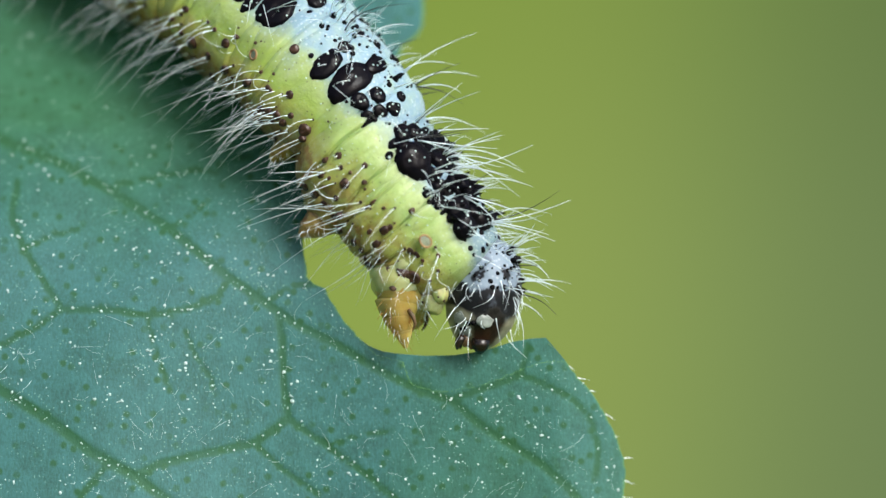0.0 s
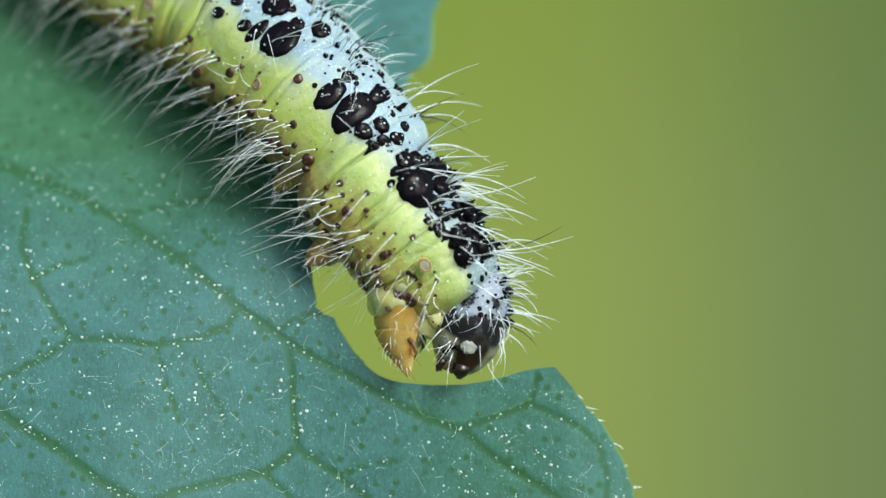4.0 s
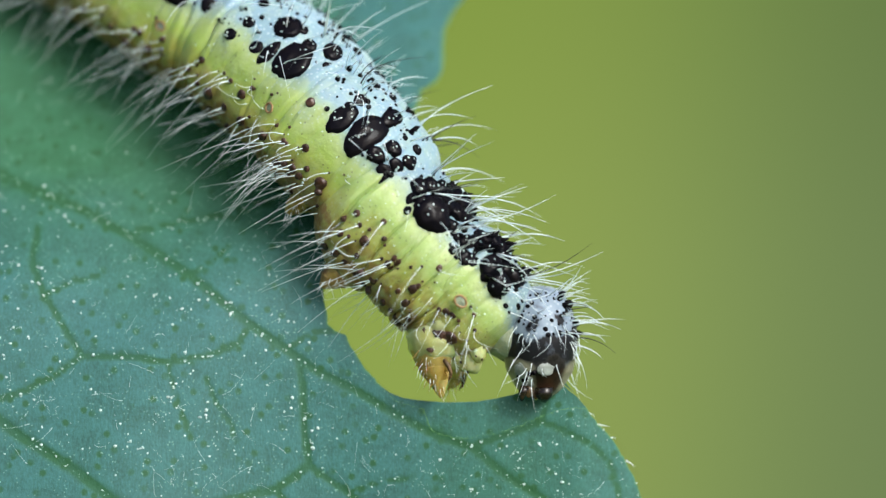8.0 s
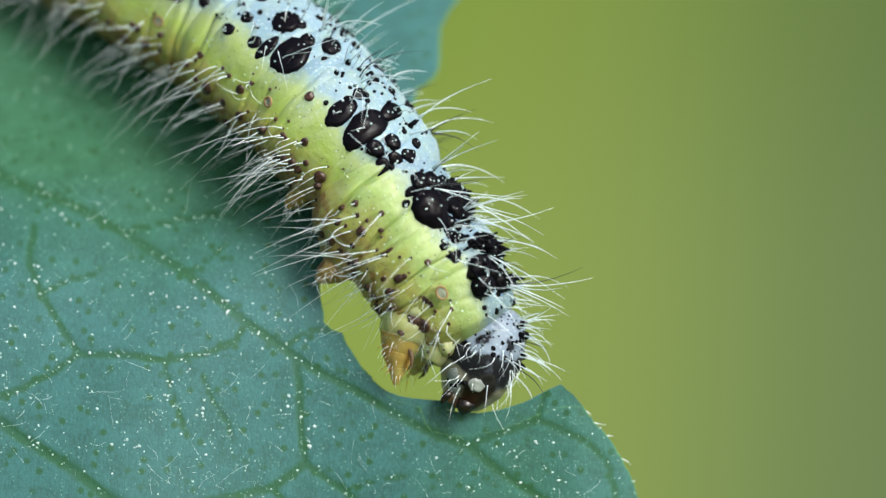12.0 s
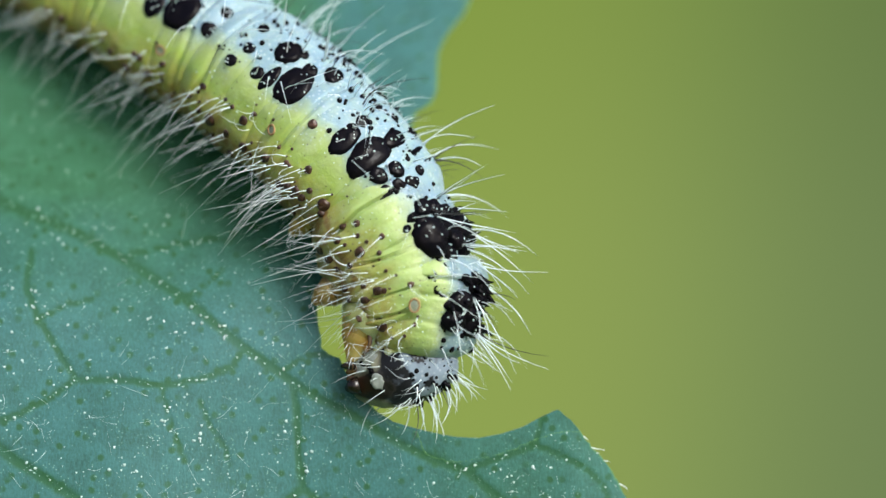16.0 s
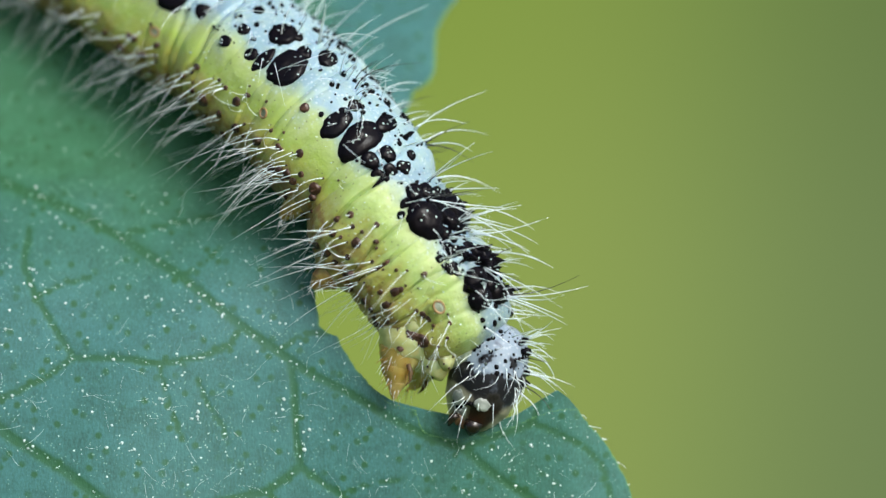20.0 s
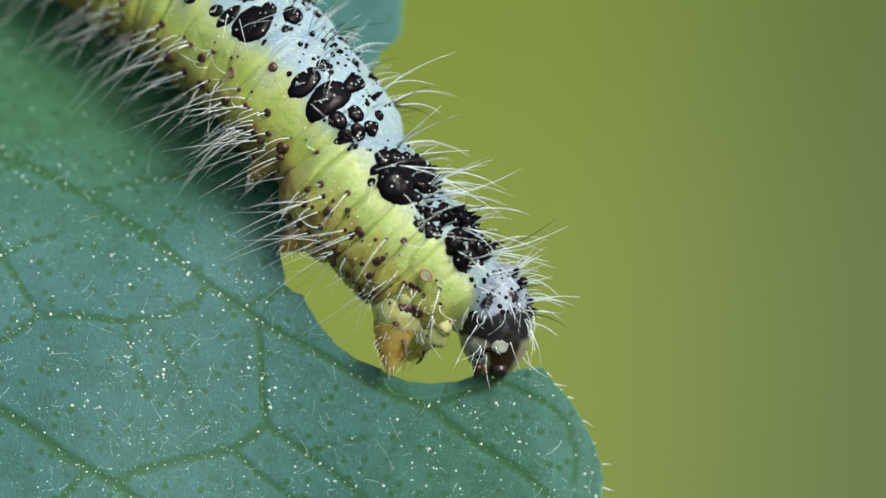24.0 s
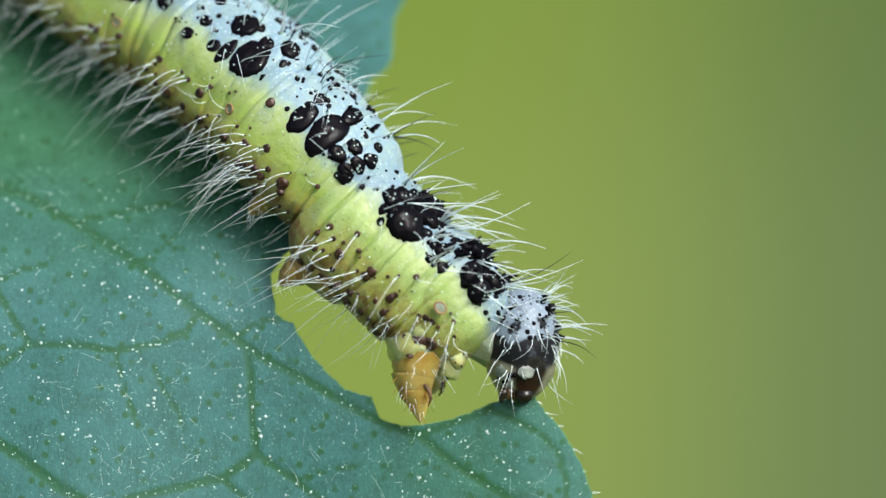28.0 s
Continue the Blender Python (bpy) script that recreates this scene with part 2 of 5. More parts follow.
def blob(center, axes, turn=None, nu=14, nv=10, rough=0.0, seed=0):
    """An uneven ellipsoid as verts and faces."""
    vs, fs = [], []
    m = turn or Matrix.Identity(3)
    for i in range(nv + 1):
        a = math.pi * i / nv
        for j in range(nu):
            b = 2 * math.pi * j / nu
            p = Vector((math.cos(a), math.sin(a) * math.cos(b), math.sin(a) * math.sin(b)))
            k = 1 + rough * noise.noise(p * 2.3 + Vector((seed * 3.7, seed, 0)))
            vs.append(Vector(center) + m @ Vector((p.x * axes[0], p.y * axes[1], p.z * axes[2])) * k)
    for i in range(nv):
        for j in range(nu):
            k = (j + 1) % nu
            fs.append((i * nu + j, i * nu + k, (i + 1) * nu + k, (i + 1) * nu + j))
    return vs, fs


# ---- surroundings ----
def backdrop_material():
    q = Mat("glowing_hedge", 0.9, 0.0)
    xyz = q.n("ShaderNodeSeparateXYZ")
    q.link(q.co, xyz.inputs[0])
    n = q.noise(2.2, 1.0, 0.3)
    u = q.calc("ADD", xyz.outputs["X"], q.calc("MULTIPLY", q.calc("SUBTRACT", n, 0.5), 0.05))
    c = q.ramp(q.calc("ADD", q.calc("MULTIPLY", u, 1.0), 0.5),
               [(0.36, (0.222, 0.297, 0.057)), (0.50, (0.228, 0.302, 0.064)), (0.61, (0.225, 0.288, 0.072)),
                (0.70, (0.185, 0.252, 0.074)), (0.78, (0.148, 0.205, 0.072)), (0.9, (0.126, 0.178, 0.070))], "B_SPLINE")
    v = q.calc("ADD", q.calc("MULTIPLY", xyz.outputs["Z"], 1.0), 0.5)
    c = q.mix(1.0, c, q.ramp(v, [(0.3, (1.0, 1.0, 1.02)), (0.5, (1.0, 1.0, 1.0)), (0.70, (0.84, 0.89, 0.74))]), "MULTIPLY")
    # the screen glows with this painted gradient and takes no light
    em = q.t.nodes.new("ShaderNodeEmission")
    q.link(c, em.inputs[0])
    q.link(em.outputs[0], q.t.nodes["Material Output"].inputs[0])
    return q.m


def surroundings():
    # a far, out-of-focus hedge, painted on a glowing screen, and meadow
    vs, fs = [], []
    n = 24
    for i in range(n + 1):
        x = -3 + 6 * i / n
        y = 3.0 - 0.06 * x * x
        vs += [(x, y, -1.2), (x, y, 2.6)]
    for i in range(n):
        fs.append((2 * i, 2 * i + 2, 2 * i + 3, 2 * i + 1))
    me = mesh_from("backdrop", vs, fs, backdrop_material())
    tagged(new("backdrop", me), "glowing screen painted as a blurred yellow-green hedge far behind the leaf", "backdrop", kind="structure")
    g = plain("meadow", (0.05, 0.10, 0.02), (0.10, 0.16, 0.035), 3, 0.9, 0.2, 0.02)
    s = 600
    me = mesh_from("ground", [(-s, -s, -1.2), (s, -s, -1.2), (s, s, -1.2), (-s, s, -1.2)], [(0, 1, 2, 3)], g)
    tagged(new("ground", me), "green meadow ground under the plant", "ground", kind="structure")


surroundings()


# ---- the leaf ----
def leaf_depth(u, v):
    """Millimetres by which the blade leans back."""
    w = 450 - v
    lean = 0.78 * K / MM * (math.sqrt(w * w + 90 * 90) + w) / 2
    swell = 0.07 * math.sin(u / 210 + 0.8) * math.cos(v / 170) + 0.04 * math.sin(u / 60 + v / 85)
    roll = 0.0009 * max(0, u - 980) ** 1.6 * 0.35
    side = max(0.0, min(1.0, (600 - u) / 450))
    tilt = 0.17 * K / MM * max(0, v - 470) * side * side * (3 - 2 * side)
    below = 0.69 * (v - 180) - 0.72 * (u - 312)
    rise = 0.18 * math.exp(-max(0.0, below) / 105) if u < 560 else 0.0
    fade = max(0.0, min(1.0, (560 - u) / 300))
    rise *= fade * fade * (3 - 2 * fade)
    return lean + swell + roll - tilt - rise - 0.15


VEINS = []


def vein_line(width, *points):
    VEINS.append((width, [Vector((points[i], points[i + 1])) for i in range(0, len(points), 2)]))


vein_line(9, -260, 110, -120, 190, 0, 246, 105, 288, 200, 340, 300, 405, 400, 488, 485, 547)
vein_line(8, 485, 547, 520, 572, 600, 612, 660, 650, 740, 690, 798, 709, 860, 760, 960, 822, 1010, 868, 1060, 930)
vein_line(11, -420, 330, -200, 540, 0, 690, 90, 745, 160, 800, 243, 846, 300, 890, 400, 975, 520, 1090)
vein_line(7, 492, 556, 499, 600, 502, 680, 510, 742)
vein_line(8, 510, 742, 450, 785, 350, 806, 280, 822, 243, 842)
vein_line(6, 510, 742, 580, 790, 650, 842, 720, 900)
vein_line(5, 450, 785, 500, 832, 565, 876)
vein_line(6, 108, 547, 200, 549, 260, 560, 340, 545, 385, 525, 405, 495)
vein_line(6, 108, 547, 72, 490, 42, 440, 20, 385, 32, 320)
vein_line(6, 108, 547, 60, 582, 0, 612, -90, 640)
vein_line(6, 798, 707, 832, 696, 880, 680, 922, 664)
vein_line(5, 922, 664, 962, 680, 1010, 703, 1045, 740, 1060, 795, 1052, 850)
vein_line(4, 205, 330, 280, 312, 360, 300, 440, 276)
vein_line(4, 478, 530, 520, 505, 562, 502)
vein_line(4, 260, 560, 275, 620, 300, 690)
vein_line(6, 190, 822, 150, 870, 110, 930)
vein_line(5, 922, 664, 928, 640, 935, 610)
vein_line(3.5, 330, 590, 345, 630, 372, 668, 380, 700)
vein_line(3.5, 42, 440, 90, 418, 150, 402)
vein_line(3.5, 580, 790, 640, 770, 700, 762)
vein_line(3.5, 300, 405, 340, 380, 372, 352)


def vein_value(u, v):
    p = Vector((u, v))
    best = 0.0
    for width, pts in VEINS:
        for a, b in zip(pts, pts[1:]):
            if min(a.x, b.x) - 30 > u or max(a.x, b.x) + 30 < u or min(a.y, b.y) - 30 > v or max(a.y, b.y) + 30 < v:
                continue
            d = b - a
            w = max(0, min(1, (p - a).dot(d) / d.length_squared))
            r = (p - a - d * w).length / width
            best = max(best, math.exp(-r * r * 1.5))
    return best


def line(*n):
    return [Vector((n[i], n[i + 1])) for i in range(0, len(n), 2)]


# the chewed margin at the end, the margin at the start, and the whole outline
CHEWED = line(640, 603, 666, 627, 692, 636, 714, 641, 721, 662, 728, 677, 746, 687, 771, 692, 806, 690, 846, 682, 886, 669, 926, 652, 961, 640, 1000, 638)
WHOLE = line(640, 603, 658, 615, 676, 622, 700, 626, 722, 628, 748, 630, 772, 630, 806, 629, 838, 624, 870, 617, 905, 606, 938, 600, 966, 598, 985, 620, 1000, 638)
SECOND = line(640, 603, 670, 623, 700, 632, 740, 642, 780, 650, 820, 652, 860, 645, 900, 632, 935, 613, 962, 601, 985, 620, 1000, 638)
THIRD = line(640, 603, 669, 625, 700, 636, 725, 650, 760, 664, 800, 668, 850, 664, 895, 648, 930, 626, 965, 605, 985, 620, 1000, 638)
SIDE = line(1006, 648, 1022, 668, 1046, 692, 1070, 732, 1090, 772, 1104, 812, 1107, 850, 1098, 910, 1075, 985, 1030, 1075, 950, 1190, 840, 1310, 700, 1420, 520, 1500,
            320, 1540, 100, 1530, -120, 1460, -330, 1330, -520, 1150, -690, 930, -830, 680, -900, 420, -920, 160, -880, -80, -800, -290)
TOP = line(-680, -450, -520, -560, -330, -630, -120, -670, 100, -680, 330, -650, 530, -580, 690, -470, 790, -330, 832, -200, 815, -135, 795, -90, 768, -58, 752, -25, 750, 10, 748, 45,
           740, 62, 712, 80, 690, 140, 660, 200, 622, 270, 604, 330, 584, 366, 556, 394, 536, 425, 538, 458, 543, 478, 541, 490, 556, 503, 574, 510, 590, 540, 612, 573)


def densify(pts, step, wobble, closed=False):
    out = []
    ends = pts[1:] + ([pts[0]] if closed else [])
    for a, b in zip(pts, ends):
        n = max(1, int((b - a).length / step))
        for i in range(n):
            w = i / n
            p = a.lerp(b, w)
            q = Vector((noise.noise(Vector((p.x / 14, p.y / 14, 3))), noise.noise(Vector((p.x / 14, p.y / 14, 9)))))
            tooth = Vector((noise.noise(Vector((p.x / 4.5, p.y / 4.5, 13))), noise.noise(Vector((p.x / 4.5, p.y / 4.5, 19)))))
            out.append(p + q * wobble + tooth * wobble * 1.1)
    return out


def leaf_solid(name, outline, inner, edge=1.0, thick=0.2):
    """A leaf blade from its outline and inner points, with a back and an edge."""
    from mathutils import geometry
    n = len(outline)
    pts, _, tris, *_ = geometry.delaunay_2d_cdt(outline + inner, [(i, (i + 1) % n) for i in range(n)], [list(range(n))], 1, 0.01)
    vein = [vein_value(p.x, p.y) for p in pts]
    front = [spot_at(p.x, p.y, leaf_depth(p.x, p.y) + 0.022 * w) for p, w in zip(pts, vein)]
    back = [q + Vector((0, thick * MM, 0)) for q in front]
    m = len(pts)
    count = {}
    faces = []
    for t in tris:
        a, b, c = (pts[i] for i in t)
        if (b - a).cross(c - a) < 0:
            t = t[::-1]
        for i in range(len(t)):
            count[(t[i], t[(i + 1) % len(t)])] = 1
        faces.append(tuple(t))
    rim = [0.0] * m
    full = list(faces) + [tuple(i + m for i in f[::-1]) for f in faces]
    extra, evein = [], []
    for a, b in count:
        if (b, a) not in count:
            o = 2 * m + len(extra)
            extra += [front[b], front[a], back[a], back[b]]
            evein += [0.3] * 4
            full.append((o, o + 1, o + 2, o + 3))
            rim[a] = rim[b] = edge
    # Painted sky reflection per point: none at upper left, stronger lower down and rightwards.
    me = mesh_from(name, front + back + extra, full, LEAF, True, {"vein": vein + [0.3] * m + evein, "sky_tint": [max(0.0, min(1.0, max((p.y - 140) / 400, (p.x - 470) / 150))) * (1 - 0.4 * max(0.0, min(1.0, min((p.x - 480) / 260, (p.y - 480) / 120)))) for p in pts] * 2 + [0.5] * len(extra), "rim": rim + rim + [edge] * len(extra)})
    return me


def inside(p, poly):
    hit = False
    j = len(poly) - 1
    for i in range(len(poly)):
        a, b = poly[i], poly[j]
        if (a.y > p.y) != (b.y > p.y) and p.x < (b.x - a.x) * (p.y - a.y) / (b.y - a.y) + a.x:
            hit = not hit
        j = i
    return hit


def grid_points(outline, rng):
    pts = []
    arr = np.array([(p.x, p.y) for p in outline])
    ax, ay = arr[:, 0], arr[:, 1]
    bx, by = np.roll(ax, -1), np.roll(ay, -1)

    def rows(u0, u1, v0, v1, step, skip=None):
        v = v0
        while v < v1:
            cross = (ay > v) != (by > v)
            xs = sorted(((bx - ax) * (v - ay) / np.where(by == ay, 1, by - ay) + ax)[cross])
            for a, b in zip(xs[::2], xs[1::2]):
                u = u0 + math.ceil((max(a + step * 0.6, u0) - u0) / step) * step
                while u < min(b - step * 0.6, u1):
                    if not skip or not (skip[0] < u < skip[1] and skip[2] < v < skip[3]):
                        pts.append(Vector((u + rng.uniform(-0.2, 0.2) * step, v + rng.uniform(-0.2, 0.2) * step)))
                    u += step
            v += step

    rows(-1000, 1200, -800, 1600, 45, (-130, 1140, -170, 980))
    rows(-120, 1130, -160, 300, 11)
    rows(-120, 1130, 302, 970, 7.5)
    return pts


def build_leaf():
    rng = random.Random(4)
    outline = densify(CHEWED + SIDE + TOP, 6, 2.0, True)
    me = leaf_solid("blade", outline, grid_points(outline, rng))
    leaf = tagged(new("leaf"), "teal-green leaf with pale veins and a chewed margin", "leaf")
    part("blade", me, leaf)
    # veins
    for width, pts in VEINS:
        line_pts = [p for p in densify(pts, 9, 1.2) + [pts[-1]] if inside(p, outline)]
        n = len(line_pts)
        if n < 4:
            continue
        p3 = [spot_at(p.x, p.y, leaf_depth(p.x, p.y) + 0.05) for p in line_pts]
        r = [width * 0.19 * K * (1.0 - 0.5 * i / n) * (0.75 + 0.5 * abs(noise.noise(Vector((p.x / 9, p.y / 9, 1))))) for i, p in enumerate(line_pts)]
        part("vein", mesh_from("vein", *tube(p3, r, 6), VEIN), leaf)
    # dust: scattered grains, clumps of them, and grains caught along the veins
    seats = []
    while len(seats) < 620:
        u, v = rng.uniform(-100, 1100), rng.uniform(60, 960)
        if rng.random() < 0.5 + 0.6 * noise.noise(Vector((u / 120, v / 120, 5))):
            seats.append((u, v, rng.choice((0.8, 1.0, 1.2, 1.5, 2.0))))
    for i in range(95):
        u, v = rng.uniform(-80, 1080), rng.uniform(280, 940)
        for k in range(rng.choice((2, 3, 4, 6))):
            seats.append((u + rng.gauss(0, 9), v + rng.gauss(0, 12), rng.choice((0.7, 1.0, 1.4, 1.9, 2.6))))
    for width, pts in VEINS:
        for p in densify(pts, 16, 5):
            if rng.random() < 0.55:
                seats.append((p.x, p.y, rng.choice((0.8, 1.1, 1.5, 2.0))))
    bits = []
    for u, v, s in seats:
        if not inside(Vector((u, v)), outline):
            continue
        s *= K
        c = spot_at(u, v, leaf_depth(u, v) - 0.015)
        bits.append(blob(c, (s * rng.uniform(0.6, 1.4), s * 0.6, s * rng.uniform(0.6, 1.5)), None, 6, 4, 0.6, len(bits)))
    part("dust", mesh_from("dust", *gather(bits), POLLEN), leaf, "white pollen specks", "stuff")
    # down on the blade, and the fringe of its margin
    fine = []
    while len(fine) < 240:
        u, v = rng.uniform(-60, 1090), rng.uniform(240, 940)
        if rng.random() > 0.45 + 0.9 * noise.noise(Vector((u / 150, v / 150, 8))) + 0.25 * (v > 560) or not inside(Vector((u, v)), outline):
            continue
        c = spot_at(u, v, leaf_depth(u, v))
        way = Vector((rng.uniform(-1, 1), -0.25, rng.uniform(-1, 1))).normalized()
        fine.append(hair(c, way, rng.uniform(10, 42) * K, rng.uniform(0.1, 0.2) * K, Vector((rng.uniform(-.9, .9), 0.1, rng.uniform(-.9, .9))), rng))
    edge = densify(SIDE[:9], 26, 2)
    for i, p in enumerate(edge):
        c = spot_at(p.x - 2, p.y, leaf_depth(p.x, p.y) + 0.1)
        way = Vector((1, 0, 0.15 + rng.uniform(-.5, .2))).normalized()
        fine.append(hair(c, way, rng.uniform(9, 22) * K, 1.1 * K, Vector((0, 0, -0.2)), rng))
    part("down", mesh_from("down", *gather(fine), WHITEHAIR), leaf, "fine pale leaf hairs", "stuff")
    return leaf


leaf = build_leaf()


# ---- morsels that are bitten off, column by column and row by row ----
def height(pts, u):
    for a, b in zip(pts, pts[1:]):
        if a.x <= u <= b.x:
            return a.y + (b.y - a.y) * (u - a.x) / (b.x - a.x)
    return pts[-1].y


COLS = 24
MORSELS = []


def build_morsels():
    margins = (WHOLE, SECOND, THIRD, CHEWED)
    for c in range(COLS):
        u0, u1 = 640 + 360 * c / COLS, 640 + 360 * (c + 1) / COLS
        us = [u0 + (u1 - u0) * k / 4 for k in range(5)]
        for r in range(3):
            top = [Vector((u, height(margins[r], u))) for u in us]
            low = [Vector((u, max(height(margins[r], u) + 0.15, height(margins[r + 1], u) + (1.5 if r == 2 else 0)))) for u in us]
            if max(b.y - a.y for a, b in zip(top, low)) < 2:
                continue
            quad = top + low[::-1]
            mid = sum(quad, Vector((0, 0))) / len(quad)
            me = leaf_solid("morsel", quad, [mid], 0.0)
            ob = tagged(new("leaf_morsel", me), "green bite of leaf on the chewed margin", "leaf bite", "bites of leaf")
            MORSELS.append((ob, mid, r))


build_morsels()

# ---- the caterpillar ----
caterpillar = tagged(new("caterpillar"), "hairy yellow and blue-white caterpillar with black warts, chewing a leaf", "caterpillar")


class Ring:
    """One body ring: its place in the plan, its length and radii, and its parts."""

    def __init__(self, name, u, v, d, turn, slope, length, r0, r1, mat, seed):
        self.u, self.v, self.turn, self.d, self.slope = u, v, turn, d, radians(slope)
        self.L, self.r0, self.r1 = length * K, r0 * K, r1 * K
        self.rng = random.Random(seed)
        self.seed = seed
        self.front = name == "prothorax"
        if name == "prothorax":
            self.folds = ((-0.44, 0.07, 0.035), (-0.22, 0.03, 0.04), (0.14, 0.03, 0.05))
        elif seed < 14:
            self.folds = ((-0.47, 0.085, 0.026), (-0.16, 0.02, 0.05), (0.14, 0.06, 0.022), (0.48, 0.085, 0.026))
        else:
            self.folds = ((-0.47, 0.05, 0.022), (-0.36, 0.018, 0.016), (-0.12, 0.010, 0.016), (0.25, 0.026, 0.018), (0.38, 0.018, 0.016), (0.48, 0.055, 0.020))
        nu, nv = 96, 150
        vs, girth = [], []
        for i in range(nv + 1):
            x = -0.8 + 1.6 * i / nv
            for j in range(nu):
                th = -math.pi + 2 * math.pi * j / nu
                vs.append(self.point(x, th))
                girth.append(0.5 + th / (2 * math.pi))
        fs = []
        for i in range(nv):
            for j in range(nu):
                k = (j + 1) % nu
                fs.append((i * nu + j, (i + 1) * nu + j, (i + 1) * nu + k, i * nu + k))
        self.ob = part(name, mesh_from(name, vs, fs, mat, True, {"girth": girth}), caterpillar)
        self.ob.matrix_basis = at(u, v, d, turn, slope)
        self.dots, self.hairs, self.dark, self.glint_dust = [], [], [], []

    def radius(self, x, th, folded=True):
        r = self.r0 + (self.r1 - self.r0) * (x + 0.5)
        ax = abs(x)
        shut = 0.0
        if self.front and x > 0.36:
            shut = 1 - math.sqrt(max(0.02, 1 - ((x - 0.36) / 0.45) ** 2))
        r *= 1 - 0.035 * (2 * x) ** 2 - 1.3 * max(0, ax - 0.5) ** 1.5 - shut
        flank = 0.35 + 0.65 * max(0.0, math.cos(th + 0.55))
        back = max(0.0, math.sin(th))
        for c, deep, wide in self.folds if folded else ():
            wig = 0.05 * noise.noise(Vector((th * 1.6, self.seed, c * 9)))
            r -= r * deep * (flank + 0.15 * back) * math.exp(-((x - c + wig) / wide) ** 2)
        r *= 1 + 0.045 * math.exp(-((th + 0.8) / 0.28) ** 2)
        r *= 1 + 0.03 * noise.noise(Vector((x * 4, th * 2.4, self.seed * 1.7))) + 0.010 * noise.noise(Vector((x * 11, th * 7, self.seed))) + 0.004 * noise.noise(Vector((x * 30, th * 15, self.seed)))
        return r

    def point(self, x, th, folded=True):
        r = self.radius(x, th, folded)
        z = math.sin(th)
        return Vector((x * self.L, -math.cos(th) * r, z * r * (0.97 if z < 0 else 1)))

    def local(self, u, v):
        """Where on the skin the plan point (u, v) falls: x along the ring and the angle."""
        a = radians(self.turn)
        du, dv = (u - self.u) * K, (v - self.v) * K
        x = (du * math.cos(a) + dv * math.sin(a)) / self.L
        z = du * math.sin(a) - dv * math.cos(a)
        r = self.radius(max(-0.5, min(0.5, x)), 0.3)
        th = math.asin(max(-0.995, min(0.995, z / r)))
        x = (x - r * math.cos(th) * math.sin(self.slope) / self.L) / math.cos(self.slope)
        return max(-0.62, min(0.62, x)), th

    def out(self, x, th, folded=True):
        p = self.point(x, th, folded)
        a = self.point(x + 0.02, th, folded) - self.point(x - 0.02, th, folded)
        b = self.point(x, th + 0.05, folded) - self.point(x, th - 0.05, folded)
        n = b.cross(a).normalized()
        if n.dot(Vector((0, p.y, p.z))) < 0:
            n = -n
        return p, n, a.normalized(), b.normalized()

    def dome(self, x, th, sx, sy, high, seed, spin=0.0):
        """A wart: an uneven cap that swells from the skin."""
        p, n, a, b = self.out(x, th, False)
        vs, fs = [], []
        ns, nr = 18, 6
        vs.append(p + n * high)
        for i in range(1, nr + 1):
            w = i / nr
            for j in range(ns):
                g = 2 * math.pi * j / ns
                k = 1 + 0.17 * noise.noise(Vector((math.cos(g) * 1.3 + seed, math.sin(g) * 1.3, seed * 0.7))) + 0.09 * noise.noise(Vector((math.cos(g) * 3.4 + seed, math.sin(g) * 3.4, seed)))
                c, s = math.cos(g + spin) * k * w, math.sin(g + spin) * k * w
                lx = (c * sx * math.cos(-spin) - s * sy * math.sin(-spin))
                ly = (c * sx * math.sin(-spin) + s * sy * math.cos(-spin))
                xx = x + lx / self.L
                tt = th + ly / (self.r0 * 0.95)
                h = high * (1 - w * w) ** 0.6 * (1 + 0.3 * noise.noise(Vector((c * 2.6 + seed, s * 2.6, seed)))) + (-0.25 * high if i == nr else min(3 * K, 0.6 * high))
                q, m, _, _ = self.out(xx, tt, i == nr)
                vs.append(q + m * h)
        for j in range(ns):
            fs.append((0, 1 + j, 1 + (j + 1) % ns))
        for i in range(nr - 1):
            for j in range(ns):
                k = (j + 1) % ns
                o = 1 + i * ns
                fs.append((o + j, o + ns + j, o + ns + k, o + k))
        return vs, fs

    def wart(self, u, v, su, sv, high=0.3, name="wart", mat=None, spin=0.0, hairy=0.0):
        x, th = self.local(u, v)
        squeeze = max(0.35, math.cos(th))
        seed = len(self.dots) + u * 0.01 + v * 0.013
        me = mesh_from(name, *self.dome(x, th, su * K, sv * K / (0.6 + 0.4 * squeeze), 0.62 * high * min(su, sv) * K, seed, spin), mat or BLACK)
        part(name, me, self.ob)
        if mat is None:
            # White specks on the black warts stand in for glints, besides pollen.
            for k in range(1 + 2 * int(su > 11) + int(su > 20) * 2):
                w, g = self.rng.uniform(0.2, 0.8), self.rng.uniform(0, 6.28)
                p, n, _, _ = self.out(x + w * math.cos(g) * su * K / self.L, th + w * math.sin(g) * sv * K / self.r0, False)
                s, top = self.rng.uniform(1.1, 2.3) * K, 0.62 * high * min(su, sv) * K
                self.glint_dust.append(blob(p + n * (top * (1 - w * w) ** 0.6 + min(3 * K, 0.6 * top)), (s, s, s), None, 6, 4, 0.4, k + u))
        if hairy and self.rng.random() < (0.5 if mat is None else 0.7):
            self.bristle(x, th, hairy * self.rng.uniform(0.6, 1.05))

    def spine(self, u, v, length):
        """A short black cone on the back."""
        me = mesh_from("spine", *self.cone(*self.local(u, v), length), BLACK)
        part("spine", me, self.ob)

    def cone(self, x, th, length):
        p, n, a, b = self.out(x, th)
